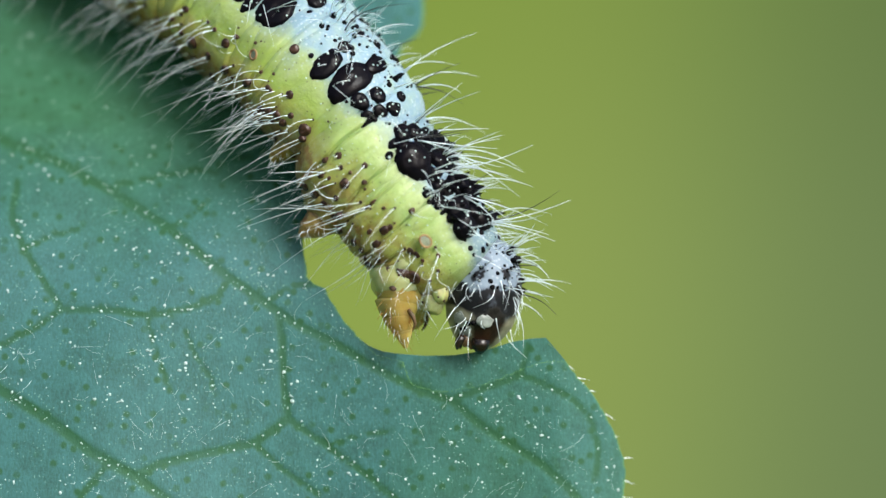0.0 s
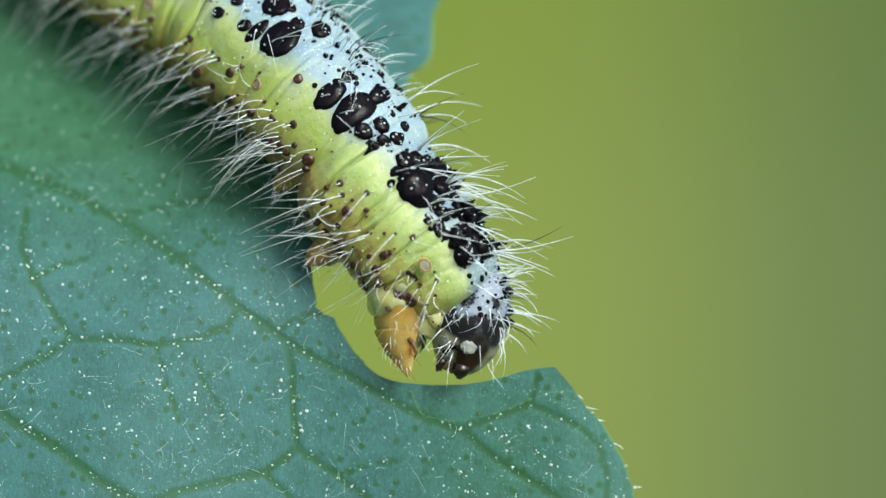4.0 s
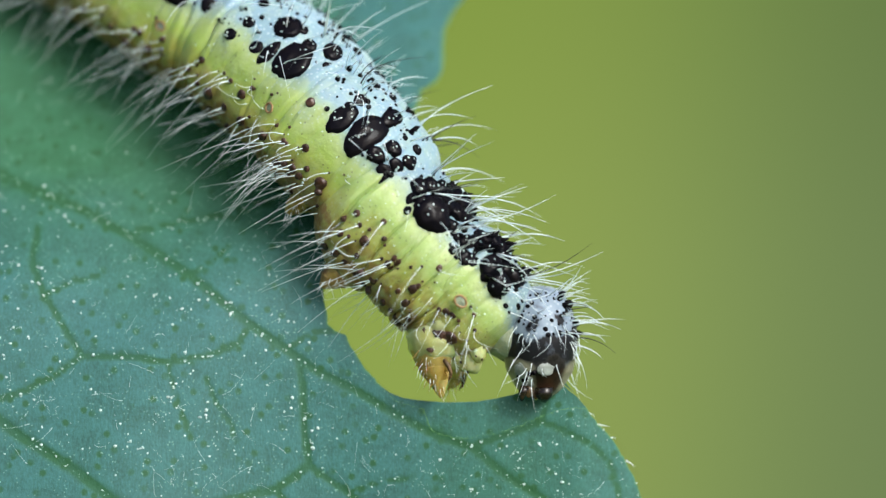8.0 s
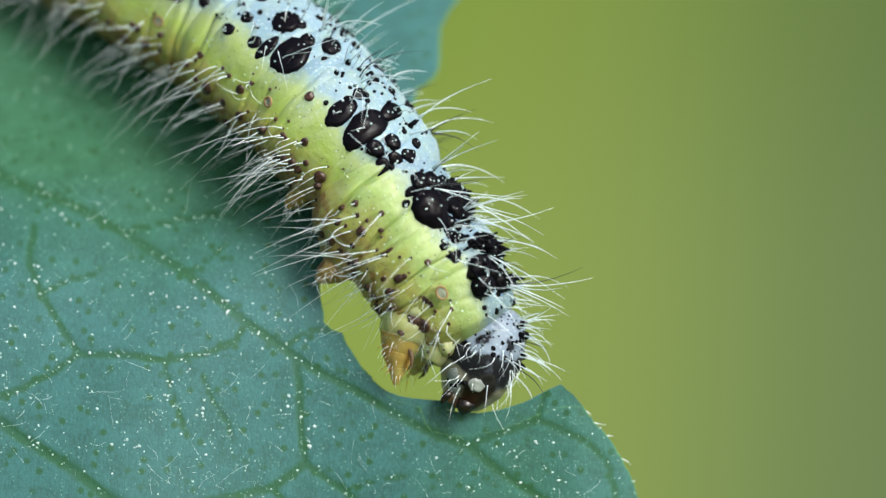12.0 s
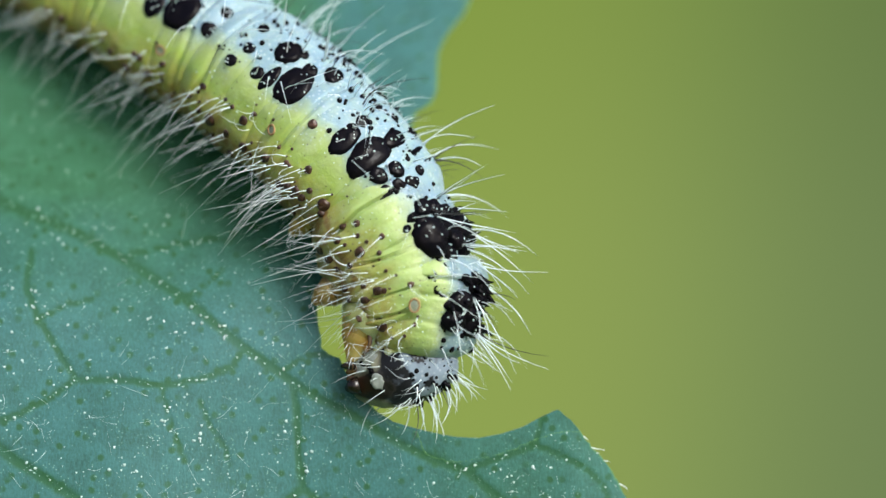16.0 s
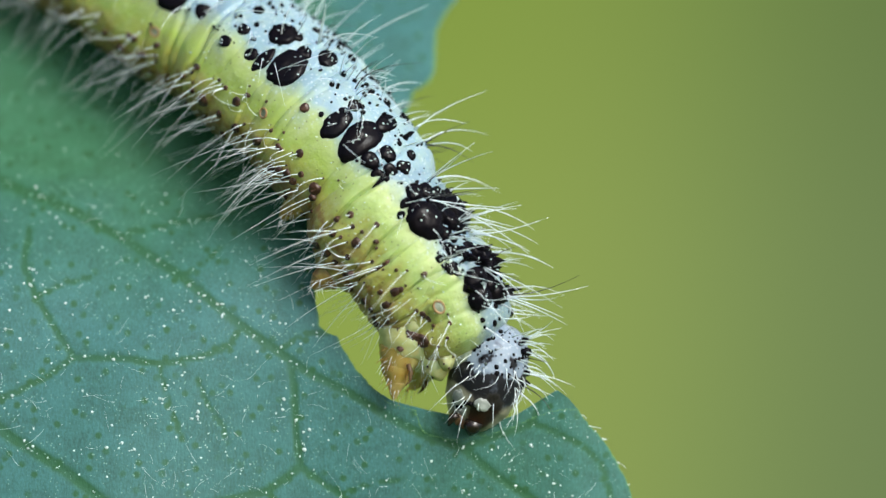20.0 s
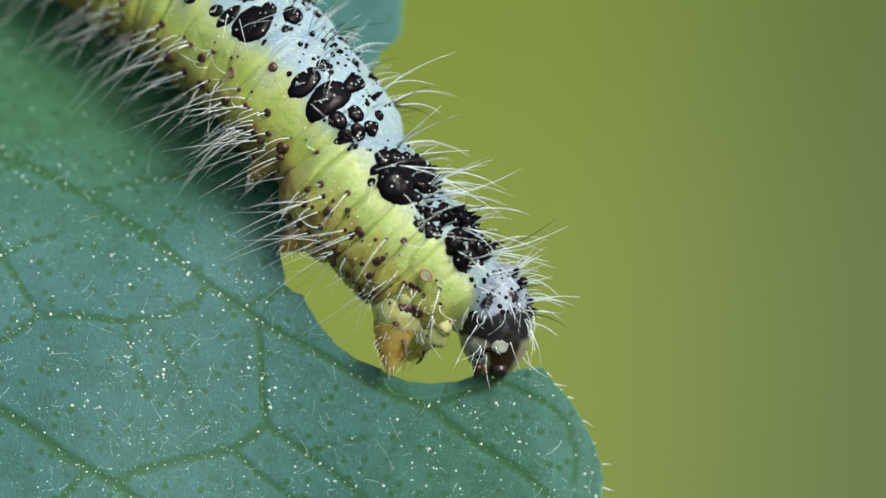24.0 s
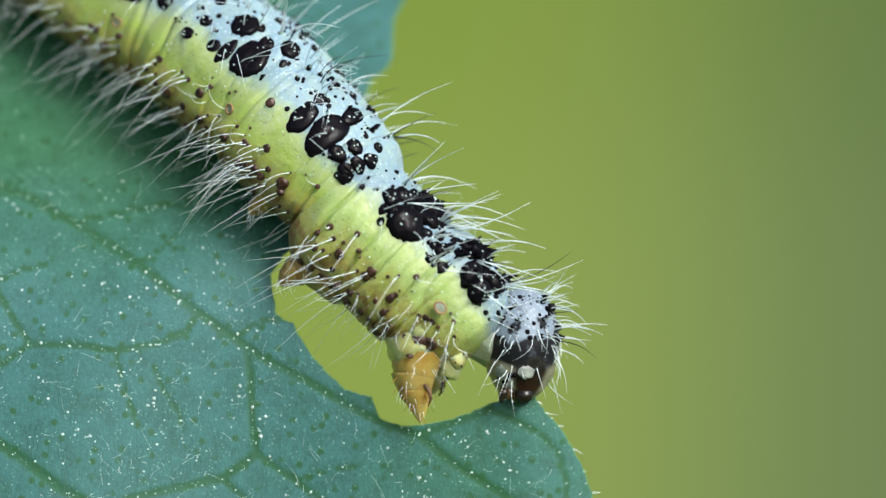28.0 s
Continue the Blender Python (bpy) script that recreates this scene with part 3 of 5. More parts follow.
        w = min(7.5, 0.55 * length) * K
        return tube([p - n * w * 0.4, p + n * length * 0.5 * K, p + (n * length + a * 0.25 * length) * K], [w, 0.6 * w, 0.12 * w], 9)

    def bristle(self, x, th, length, dark=False, width=0.95, ahead=0.0):
        p, n, a, b = self.out(x, th)
        g = self.rng
        back = -0.65 if self.seed > 13 else (-0.5 if self.seed == 13 else 0.35)
        low = max(0.0, min(1.0, (0.15 - th) / 0.6))
        if self.seed < 13 and low > 0.85:
            length, width = length * 0.62, width * 0.75
        lean = a * ((0.15 + ahead) * (1 - low) + back * low + g.uniform(-.24, .24)) + b * (-0.55 * low + g.uniform(-.3, .3))
        way = (n * (1 - 0.25 * low) + lean).normalized()
        bend = a * g.uniform(-0.1, 0.6) * (1 - low) + b * g.uniform(-.5, .4) + Vector((g.uniform(-.6, .5), 0, g.uniform(-1.2, .15))) * low
        if abs(th) < 0.7:
            bend += b * g.choice((-0.9, 0.8)) + a * g.uniform(-0.3, 0.9)
        (self.dark if dark else self.hairs).append(hair(p, way, length * K, width * K, bend, g))

    def speckle(self, n_back, n_flank, yellow_top):
        g = self.rng
        top = radians(yellow_top)
        for i in range(n_back):
            x, th = g.uniform(-0.5, 0.5), g.uniform(top + 0.15, 2.2)
            s = g.choice((1.4, 1.8, 2.2, 2.8, 3.4, 5.2)) * K
            self.dots.append((0 if s < 4.5 * K else 2, self.dome(x, th, s, s, s * 0.5, i)))
            if g.random() < 0.3:
                self.bristle(x, th, g.uniform(35, 70), g.random() < 0.3, 1.0)
        for i in range(n_flank):
            x, th = g.uniform(-0.5, 0.5), g.uniform(-1.35, top - 0.1)
            low = th < -0.4
            s = g.choice((1.8, 2.4, 3.0, 3.8) + ((6.0, 7.5) if low else (5.0,))) * K
            self.dots.append((1 if s < 4.5 * K else 3, self.dome(x, th, s, s, s * 0.6, i + 50)))
            if low or g.random() < 0.25:
                self.bristle(x, th, g.uniform(50, 105) if low else g.uniform(30, 70), False, 0.75)

    def fringe(self, n_low, n_top, low, top, k):
        g = self.rng
        for i in range(n_low):
            x, th = g.uniform(-0.5, 0.5), g.uniform(-1.9, -0.5)
            for j in range(2):
                self.bristle(x + g.uniform(-.06, .06), th + g.uniform(-.2, .2), g.uniform(*low), False, 0.5 if k[0] == "T" else 0.55)
        ahead = {"T1": 0.35, "T2": 0.3, "T3": 0.2}.get(k, -0.05)
        for i in range(n_top):
            x, th = g.uniform(-0.5, 0.5), g.uniform(0.7, 1.6)
            for j in range(g.choice((1, 2, 3))):
                self.bristle(x + g.uniform(-.03, .03), th + g.uniform(-.06, .06), g.uniform(*top), g.random() < 0.12, 1.25, ahead)

    def close(self):
        for tone, name, mat in ((0, "stippling", BLACK), (1, "brown_stippling", BROWN)):
            got = [d for k, d in self.dots if k == tone]
            if got:
                part(name, mesh_from(name, *gather(got), mat), self.ob, kind="stuff")
        for tone, d in self.dots:
            if tone > 1:
                part("small_wart", mesh_from("small_wart", *d, (BLACK, BROWN)[tone - 2]), self.ob)
        # Body pollen is joined to the specks added as wart glints.
        bits = self.glint_dust
        for i in range(55):
            p, n, _, _ = self.out(self.rng.uniform(-0.5, 0.5), self.rng.uniform(-0.9, 1.6))
            s = self.rng.uniform(0.9, 1.8) * K
            bits.append(blob(p + n * 2.5 * K, (s, s, s), None, 5, 3, 0.4, i))
        part("dust", mesh_from("dust", *gather(bits), POLLEN), self.ob, "white pollen specks", "stuff")
        if self.hairs:
            part("bristles", mesh_from("bristles", *gather(self.hairs), WHITEHAIR), self.ob, "long white bristles", "stuff")
        if self.dark:
            part("dark_bristles", mesh_from("dark_bristles", *gather(self.dark), DARKHAIR), self.ob, "short black bristles", "stuff")

    def spiracle(self, u, v, su, sv, proud=0.0):
        x, th = self.local(u, v)
        p, n, a, b = self.out(x, th)
        p = p + n * proud * K
        pts = [p + n * 1.2 * K + a * math.cos(w) * su * K + b * math.sin(w) * sv * K for w in [2 * math.pi * i / 20 for i in range(21)]]
        part("spiracle", mesh_from("spiracle", *tube(pts, [2.0 * K] * 21, 6, False), RIMSKIN), self.ob, "oval breathing hole with a brown rim")
        vs, fs = self.dome(x, th, su * K, sv * K, 1.0 * K, 2)
        me = mesh_from("spiracle_pit", [q + n * proud * K for q in vs], fs, COLLAR)
        part("spiracle_pit", me, self.ob)


T3_WARTS = ((778, 286, 18, 18), (800, 282, 14, 14), (712, 240, 19, 17), (734, 238, 20, 14), (752, 245, 17, 15), (785, 263, 23, 24), (794, 300, 22, 18), (768, 316, 22, 16), (690, 279, 8, 8), (770, 240, 9, 9), (697, 258, 9, 12))
T2_WARTS = ((792, 336, 20, 18), (788, 366, 14, 13), (816, 352, 20, 18), (760, 358, 6, 6), (800, 318, 10, 9), (770, 345, 9, 8), (778, 331, 16, 14), (776, 359, 15, 15), (798, 352, 17, 15), (755, 344, 8, 8), (806, 326, 18, 16), (764, 323, 8, 7), (774, 308, 9, 8))
T1_WARTS = ((800, 320, 13, 12), (815, 324, 17, 14), (828, 335, 16, 13), (806, 338, 9, 9), (786, 332, 8, 8), (820, 400, 23, 25), (808, 370, 22, 24), (848, 385, 26, 18), (828, 350, 13, 16), (836, 373, 18, 18), (798, 386, 10, 11), (866, 384, 14, 13))


def build_body():
    rings = {}
    rings["T1"] = Ring("prothorax", 770, 425, 0.0, 52, 0, 128, 116, 98, SKIN_FRONT, 11)
    rings["T2"] = Ring("mesothorax", 715, 375, 0.1, 50, 0, 104, 122, 118, SKIN_FRONT, 12)
    rings["T3"] = Ring("metathorax", 665, 302, 0.3, 48, -3, 140, 130, 124, SKIN_FRONT, 13)
    rings["A1"] = Ring("abdomen_ring", 589, 174, 0.9, 47, -16, 196, 139, 125, SKIN, 14)
    rings["A2"] = Ring("abdomen_ring", 465, 47, 2.2, 39, -24, 205, 140, 139, SKIN, 15)
    rings["A3"] = Ring("abdomen_ring", 288, -80, 4.2, 32, -27, 225, 140, 140, SKIN, 16)
    u, v, d, turn = 100, -182, 5.9, 27
    for i in range(6):
        r = (140, 140, 138, 132, 118, 98)[i]
        rings["B%d" % i] = Ring("abdomen_ring", u, v, d, turn, -20, 225, r - (22 if i == 5 else 6), r, SKIN, 20 + i)
        turn -= 3
        u -= 200 * math.cos(radians(turn))
        v -= 200 * math.sin(radians(turn))
        d += 1.2
    t1, t2, t3, a1, a2, a3 = (rings[k] for k in ("T1", "T2", "T3", "A1", "A2", "A3"))
    for u, v, su, sv in ((621, 149, 29, 52), (580, 120, 21, 36), (594, 100, 12, 11), (612, 87, 12, 13), (668, 118, 17, 25), (706, 98, 10, 14)):
        a1.wart(u, v, su, sv, 0.2 if su > 25 else 0.3, hairy=52)
    for u, v, s in ((640, 182, 15), (671, 170, 14), (677, 199, 13), (702, 192, 12), (655, 212, 14), (660, 236, 13), (684, 214, 9), (640, 222, 7), (690, 222, 8), (715, 170, 8), (722, 205, 7), (640, 62, 6), (668, 80, 7), (650, 30, 6)):
        a1.wart(u, v, 1.2 * s, 1.15 * s, 0.45)
    for u, v, s in ((525, 92, 9), (515, 173, 8), (464, 197, 9), (493, 209, 9), (540, 236, 12), (440, 150, 8), (478, 160, 6), (602, 242, 5)):
        a1.wart(u, v, s, s, 0.6, "brown_wart", BROWN, hairy=74)
    a1.spiracle(447, 102, 10, 8)
    for u, v, su, sv in ((494, 24, 32, 41), (452, 10, 13, 28), (485, -36, 25, 25), (566, 7, 18, 17), (430, 0, 13, 13), (524, -6, 15, 13)):
        a2.wart(u, v, su, sv, 0.2 if su > 25 else 0.3, hairy=52)
    for u, v, s in ((559, 32, 11), (521, 60, 9), (511, -31, 9), (416, -43, 10), (384, -23, 10), (600, -20, 8), (545, -45, 8), (590, 30, 6), (440, -80, 9), (610, 0, 7)):
        a2.wart(u, v, 1.2 * s, 1.15 * s, 0.45)
    for u, v, s in ((345, 80, 12), (405, 85, 9), (405, 130, 8), (330, 22, 7), (385, 60, 5), (375, 105, 7)):
        a2.wart(u, v, s, s, 0.6, "brown_wart", BROWN, hairy=74)
    for u, v, su, sv in ((303, -106, 35, 42), (250, -114, 21, 25), (351, -68, 16, 16), (384, -104, 12, 12), (310, -160, 18, 18)):
        a3.wart(u, v, su, sv, 0.2 if su > 25 else 0.3, hairy=50)
    a3.spiracle(262, -30, 10, 8)
    for k in range(6):
        b = rings["B%d" % k]
        for x, y, s in ((0.05, 0.5, 40), (-0.22, 0.45, 22), (0.2, 0.85, 16), (0.3, 0.3, 14)):
            me = mesh_from("wart", *b.dome(x, y, s * K, s * 0.85 * K, 0.4 * s * K, x + k), BLACK)
            part("wart", me, b.ob)
    t3.wart(735, 289, 37, 35, 0.6, hairy=60)
    t3.wart(716, 268, 17, 15, 0.8)
    t3.wart(760, 270, 19, 17, 0.8)
    for u, v, su, sv in T3_WARTS:
        t3.wart(u, v, su, sv, 0.8, hairy=50)
        t3.spine(u + 3, v - 3, 20 if u > 770 else 12)
    for u, v, s in ((648, 296, 6), (602, 278, 7), (572, 310, 7), (612, 328, 10), (576, 288, 5), (560, 345, 9), (575, 362, 8), (590, 385, 8), (605, 402, 7), (622, 395, 6), (545, 330, 8), (598, 352, 6), (665, 365, 10), (652, 372, 9), (605, 300, 5)):
        t3.wart(u, v, s, s, 0.6, "brown_wart", BROWN, hairy=66)
    for u, v, su, sv in T2_WARTS:
        t2.wart(u, v, su, sv, 0.7, hairy=60)
        t2.spine(u + 3, v - 3, 13)
    for u, v, s in ((680, 410, 9), (690, 405, 6), (730, 374, 6), (628, 430, 7), (640, 445, 6), (668, 432, 7), (655, 412, 5), (645, 460, 6), (672, 462, 6)):
        t2.wart(u, v, s, s, 0.6, "brown_wart", BROWN, hairy=62)
    for u, v, su, sv in T1_WARTS:
        t1.wart(u, v, su, sv, 0.85, hairy=95)
        t1.spine(u, v, 26)
        t1.spine(u + 8, v + 6, 20)
    for u, v, s in ((727, 446, 8), (738, 452, 7), (716, 440, 5), (776, 452, 5), (735, 490, 15), (712, 484, 10), (748, 462, 4)):
        t1.wart(u, v, s, s * 0.8, 0.5, "brown_wart", BROWN, hairy=60)
    t1.spiracle(752, 425, 12, 9, 11)
    for k, r in rings.items():
        front = k[0] == "T"
        r.speckle(75 if front else 120, 12 if front else 28, 14 if front else -5)
        r.fringe(9 if k == "T3" else 8 if front else 7, 5 if front else 8, (42, 78) if k == "T3" else (26, 58) if front else (40, 74), (78, 132) if front else (72, 138), k)
        if not front:
            for i in range(9):
                me = mesh_from("spine", *r.cone(r.rng.uniform(-0.45, 0.45), r.rng.uniform(0.75, 1.5), r.rng.uniform(6, 15)), BLACK)
                part("spine", me, r.ob)
        r.close()
    return rings


RINGS = build_body()


# ---- head ----
def build_head():
    a, b, c = 1.64 * MM, 1.12 * MM, 1.2 * MM
    nu, nv = 72, 56
    rng = random.Random(7)
    vs, lon, cheek = [], [], []

    def shell(ph, th):
        x = -math.cos(ph)
        r = math.sin(ph) ** 0.68
        r *= 1.0 - 0.16 * max(0, x) ** 1.5 - 0.06 * max(0, -x)
        seam = 1 - 0.05 * math.exp(-((th - 1.25) / 0.10) ** 2) * math.exp(-((x + 0.2) / 0.6) ** 2)
        ridge = 1 + 0.04 * math.exp(-((x - 0.52) / 0.07) ** 2)
        r *= seam * ridge * (1 + 0.025 * noise.noise(Vector((x * 3, math.cos(th) * 2, math.sin(th) * 2))))
        return Vector((x * a, -math.cos(th) * r * c, math.sin(th) * r * b))

    for i in range(nv + 1):
        ph = math.pi * i / nv
        for j in range(nu):
            th = -math.pi + 2 * math.pi * j / nu
            vs.append(shell(ph, th))
            lon.append(0.5 - 0.5 * math.cos(ph))
            cheek.append(max(0.0, min(1.0, max((-math.sin(th) + 0.12) * 1.25, (math.sin(th) - 0.5) * 1.6))) * max(0.0, min(1.0, (ph - 1.75) / 0.25)))
    fs = [(i * nu + j, (i + 1) * nu + j, (i + 1) * nu + (j + 1) % nu, i * nu + (j + 1) % nu) for i in range(nv) for j in range(nu)]
    head = part("head", mesh_from("head", vs, fs, HEAD, True, {"lon": lon, "cheek": cheek}), caterpillar, "glossy head, pale speckled crown and black face")
    head.matrix_basis = at(858, 520, 0, 98)

    def normal(ph, th):
        p = shell(ph, th)
        n = (shell(ph, th + 0.04) - shell(ph, th - 0.04)).cross(shell(ph + 0.04, th) - shell(ph - 0.04, th)).normalized()
        return p, (n if n.dot(p) > 0 else -n)

    dots, hairs, dark = [], [], []
    seats = []
    while len(seats) < 74:
        ph, th = rng.uniform(0.5, 1.45), rng.uniform(-0.7, 1.95)
        p, n = normal(ph, th)
        if any((p - q).length < 7.0 * K for q in seats):
            continue
        seats.append(p)
        s = rng.choice((2.0, 2.4, 3.0, 3.8, 4.8, 5.8)) * K
        dots.append(blob(p - n * s * 0.5, (s, s, s), None, 8, 5, 0.3, len(dots)))
        if rng.random() < 0.35:
            (hairs if rng.random() < 0.85 else dark).append(hair(p, (n + Vector((0.15, 0, 0.25))).normalized(), rng.uniform(35, 85) * K, 0.95 * K, Vector((0.2, 0, 0)), rng))
    for i in range(16):
        p, n = normal(rng.uniform(0.45, 1.5), rng.uniform(0.75, 1.75))
        s = rng.uniform(4.5, 7.5) * K
        dots.append(tube([p - n * s * 0.3, p + n * s * 0.7, p + n * s * 1.4], [s, 0.65 * s, 0.2 * s], 8))
        if i % 2:
            hairs.append(hair(p, (n + Vector((rng.uniform(-.1, .3), 0, 0))).normalized(), rng.uniform(60, 100) * K, 1.15 * K, Vector((0.25, 0, 0)), rng))
    for i in range(30):
        ph, th = rng.uniform(1.2, 2.4), rng.uniform(-0.9, 1.7)
        p, n = normal(ph, th)
        hairs.append(hair(p, (n * 0.75 + Vector((0.7, 0, rng.uniform(-.3, .3)))).normalized(), rng.uniform(24, 54) * K, 0.65 * K, Vector((rng.uniform(-.2, .8), 0, rng.uniform(-.7, .7))), rng))
    for i in range(8):
        ph, th = rng.uniform(0.4, 1.75), rng.uniform(0.9, 1.7)
        p, n = normal(ph, th)
        (hairs if i % 7 else dark).append(hair(p, (n + Vector((rng.uniform(-.25, .25), 0, 0))).normalized(), rng.uniform(45, 82) * K, 1.15 * K, Vector((0.25, 0, 0)), rng))
    part("crown_stippling", mesh_from("crown_stippling", *gather(dots), BLACK), head, kind="stuff")
    part("bristles", mesh_from("bristles", *gather(hairs), WHITEHAIR), head, "pale curved bristles", "stuff")
    part("dark_bristles", mesh_from("dark_bristles", *gather(dark), DARKHAIR), head, "short black bristles", "stuff")
    for ph, th, sx, sz, name in ((2.07, 0.14, 11, 14, "front_patch"), (2.10, -0.62, 13, 12, "cheek_patch"), (2.34, -0.5, 12, 13, "cheek_patch")):
        p, n = normal(ph, th)
        q = n.to_track_quat("Y", "Z").to_matrix()
        part(name, mesh_from(name, *blob(p, (sx * K, 1.6 * K, sz * K), q, 18, 10, 0.45, ph * 3), PATCH), head, "pale grey patch")
    for i in range(5):
        p, n = normal(2.22 + 0.09 * math.sin(i * 1.3), -0.75 + 0.14 * i)
        part("eyelet", mesh_from("eyelet", *blob(p, (5 * K, 5 * K, 5 * K), None, 10, 6), BLACK), head)
    for x, y, z, r in ((0.86, -0.5, -0.30, 12), (0.92, -0.42, -0.12, 9)):
        part("palp", mesh_from("palp", *blob((x * a, y * c, z * b), (r * K, 0.8 * r * K, 0.8 * r * K), None, 16, 10, 0.3, x), CLAW), head, "short amber-brown palp")
    for s in (-1, 1):
        v1 = tube([(0.80 * a, 0.22 * s * c - 0.3 * c, 0.1 * b), (0.95 * a, 0.2 * s * c - 0.3 * c, 0.1 * b), (1.03 * a, 0.07 * s * c - 0.3 * c, 0.12 * b)], [17 * K, 15 * K, 7 * K], 12)
        part("mandible", mesh_from("mandible", *v1, JAW), head, "dark horny jaw")
    for z, s in ((-0.38, -0.55), (-0.3, 0.4)):
        pts = [(0.80 * a, s * c, z * b), (0.90 * a, s * c * 1.04, (z - 0.08) * b), (0.98 * a, s * c * 1.04, (z - 0.1) * b), (1.05 * a, s * c, (z - 0.1) * b)]
        part("antenna", mesh_from("antenna", *tube(pts, [9 * K, 8 * K, 5 * K, 2 * K], 10), JAW), head, "short brown feeler")
    return head


head = build_head()


# ---- neck, legs and lobes ----
def limb(name, joints, mat, label, claw=True, depth=0.0, seed=1, hairs=8):
    """A jointed leg from plan points (u, v, radius); its own meshes hang on one empty."""
    rng = random.Random(seed)
    leg = part(name, None, caterpillar, label)
    names = ("coxa", "femur", "tibia", "tarsus")
    whole, amber = [], []
    for i in range(len(joints) - 1):
        (u0, v0, r0), (u1, v1, r1) = joints[i], joints[i + 1]
        pts, rad = [], []
        cap = 0.5 * r1 / math.hypot(u1 - u0, v1 - v0)
        for w, k in ((-0.16, 0.6), (-0.1, 0.86), (0.0, 0.98), (0.12, 1.0), (0.3, 1.03), (0.5, 1.03), (0.75, 1.01), (1.0, 0.99), (1 + 0.5 * cap, 0.84), (1 + 0.85 * cap, 0.55), (1 + cap, 0.25)):
            pts.append(spot_at(u0 + (u1 - u0) * w, v0 + (v1 - v0) * w, depth))
            rad.append((r0 + (r1 - r0) * max(0, min(1, w))) * k * K * (1 + 0.10 * noise.noise(Vector(((i + w) * 2.3, 0.4, seed)))))
        last = claw and i == len(joints) - 2
        part(names[min(i, 3)] if not last else "claw", mesh_from("joint", *tube(pts, rad, 16), (mat)), leg)
        for k in range(hairs if i < 3 else 3):
            p = pts[rng.randrange(2, 8)]
            way = Vector((rng.uniform(-1.2, 0.3), rng.uniform(-0.8, 0), -0.8)).normalized()
            k0 = mat is not ORANGE or rng.random() < 0.55
            (whole if k0 else amber).append(hair(p + way * r0 * 0.5 * K + Vector((rng.uniform(-.6, .6) * r1 * K, -0.5 * r1 * K, 0)), way, rng.uniform(10, 28) * K, (0.5 if k0 else 0.7) * K, Vector((0.2, 0, -0.2)), rng))
    if whole:
        part("bristles", mesh_from("bristles", *gather(whole), WHITEHAIR), leg, kind="stuff")
    if amber:
        part("amber_bristles", mesh_from("amber_bristles", *gather(amber), HORN), leg, kind="stuff")
    return leg


def claw_hook(leg, depth, *points):
    """A dark hooked claw beside a leg's tip, along plan points."""
    pts = [spot_at(points[i], points[i + 1], depth) for i in range(0, len(points), 2)]
    part("hook", mesh_from("hook", *tube(pts, [4.5 * K, 4 * K, 2.8 * K, 0.8 * K], 10), CLAW), leg, "dark brown hooked claw")


FRONT_LEG = limb("leg", [(713, 486, 45), (703, 528, 40), (706, 558, 31), (713, 586, 18), (718, 615, 4)], ORANGE, "stubby orange true leg with a brown claw", True, -0.55, 3, 18)
BACK_LEG = limb("leg", [(740, 500, 38), (745, 536, 31), (740, 562, 18), (733, 580, 6)], ORANGE, "stubby orange true leg with a brown claw", True, 0.75, 4)
claw_hook(FRONT_LEG, -0.98, 722, 548, 731, 560, 735, 574, 730, 587)
claw_hook(BACK_LEG, 0.55, 752, 552, 756, 566, 752, 578, 746, 586)
MID_LEG = limb("leg", [(588, 378, 34), (564, 394, 29), (546, 405, 20), (534, 416, 8)], RUST, "short amber-brown true leg gripping the leaf margin", True, -0.1, 5, 5)
HIND_LEG = limb("leg", [(534, 244, 30), (508, 261, 25), (492, 273, 17), (483, 283, 8)], OCHRE, "short amber-brown true leg gripping the leaf margin", True, 0.4, 6, 5)


def lump(name, u, v, d, su, sv, sd, turn, mat, label, parent, seed, tone=(0.45, 0.45), uneven=0.09):
    m = at(u, v, d, turn)
    vs, fs = blob((0, 0, 0), (su * K, sd * K, sv * K), None, 32, 22, uneven, seed)
    tones = [tone[0] + (tone[1] - tone[0]) * (0.5 + 0.5 * p.x / (su * K)) for p in vs]
    ob = part(name, mesh_from(name, vs, fs, mat, True, {"girth": tones}), parent, label)
    ob.matrix_basis = parent.matrix_basis.inverted() @ m
    if mat is CREAM:
        rng = random.Random(seed)
        spots, hairs = [], []
        for i in range(15):
            p, r = rng.choice(vs), rng.choice((1.3, 1.8, 2.4, 3.4)) * K
            if p.y < -0.25 * sd * K:
                spots.append(blob(p, (1.3 * r, 0.8 * r, r), None, 8, 5, 0.6, i))
                if i % 2:
                    way = (p.normalized() + Vector((rng.uniform(0, .8), -0.2, rng.uniform(-.3, .3)))).normalized()
                    hairs.append(hair(p, way, rng.uniform(16, 40) * K, 0.6 * K, Vector((0.6, 0, rng.uniform(-.4, .4))), rng))
        if spots:
            part("freckles", mesh_from("freckles", *gather(spots), BROWN), parent, "small brown freckles", "stuff").matrix_basis = ob.matrix_basis
        if hairs:
            part("bristles", mesh_from("bristles", *gather(hairs), WHITEHAIR), parent, "short pale bristles", "stuff").matrix_basis = ob.matrix_basis
    return ob


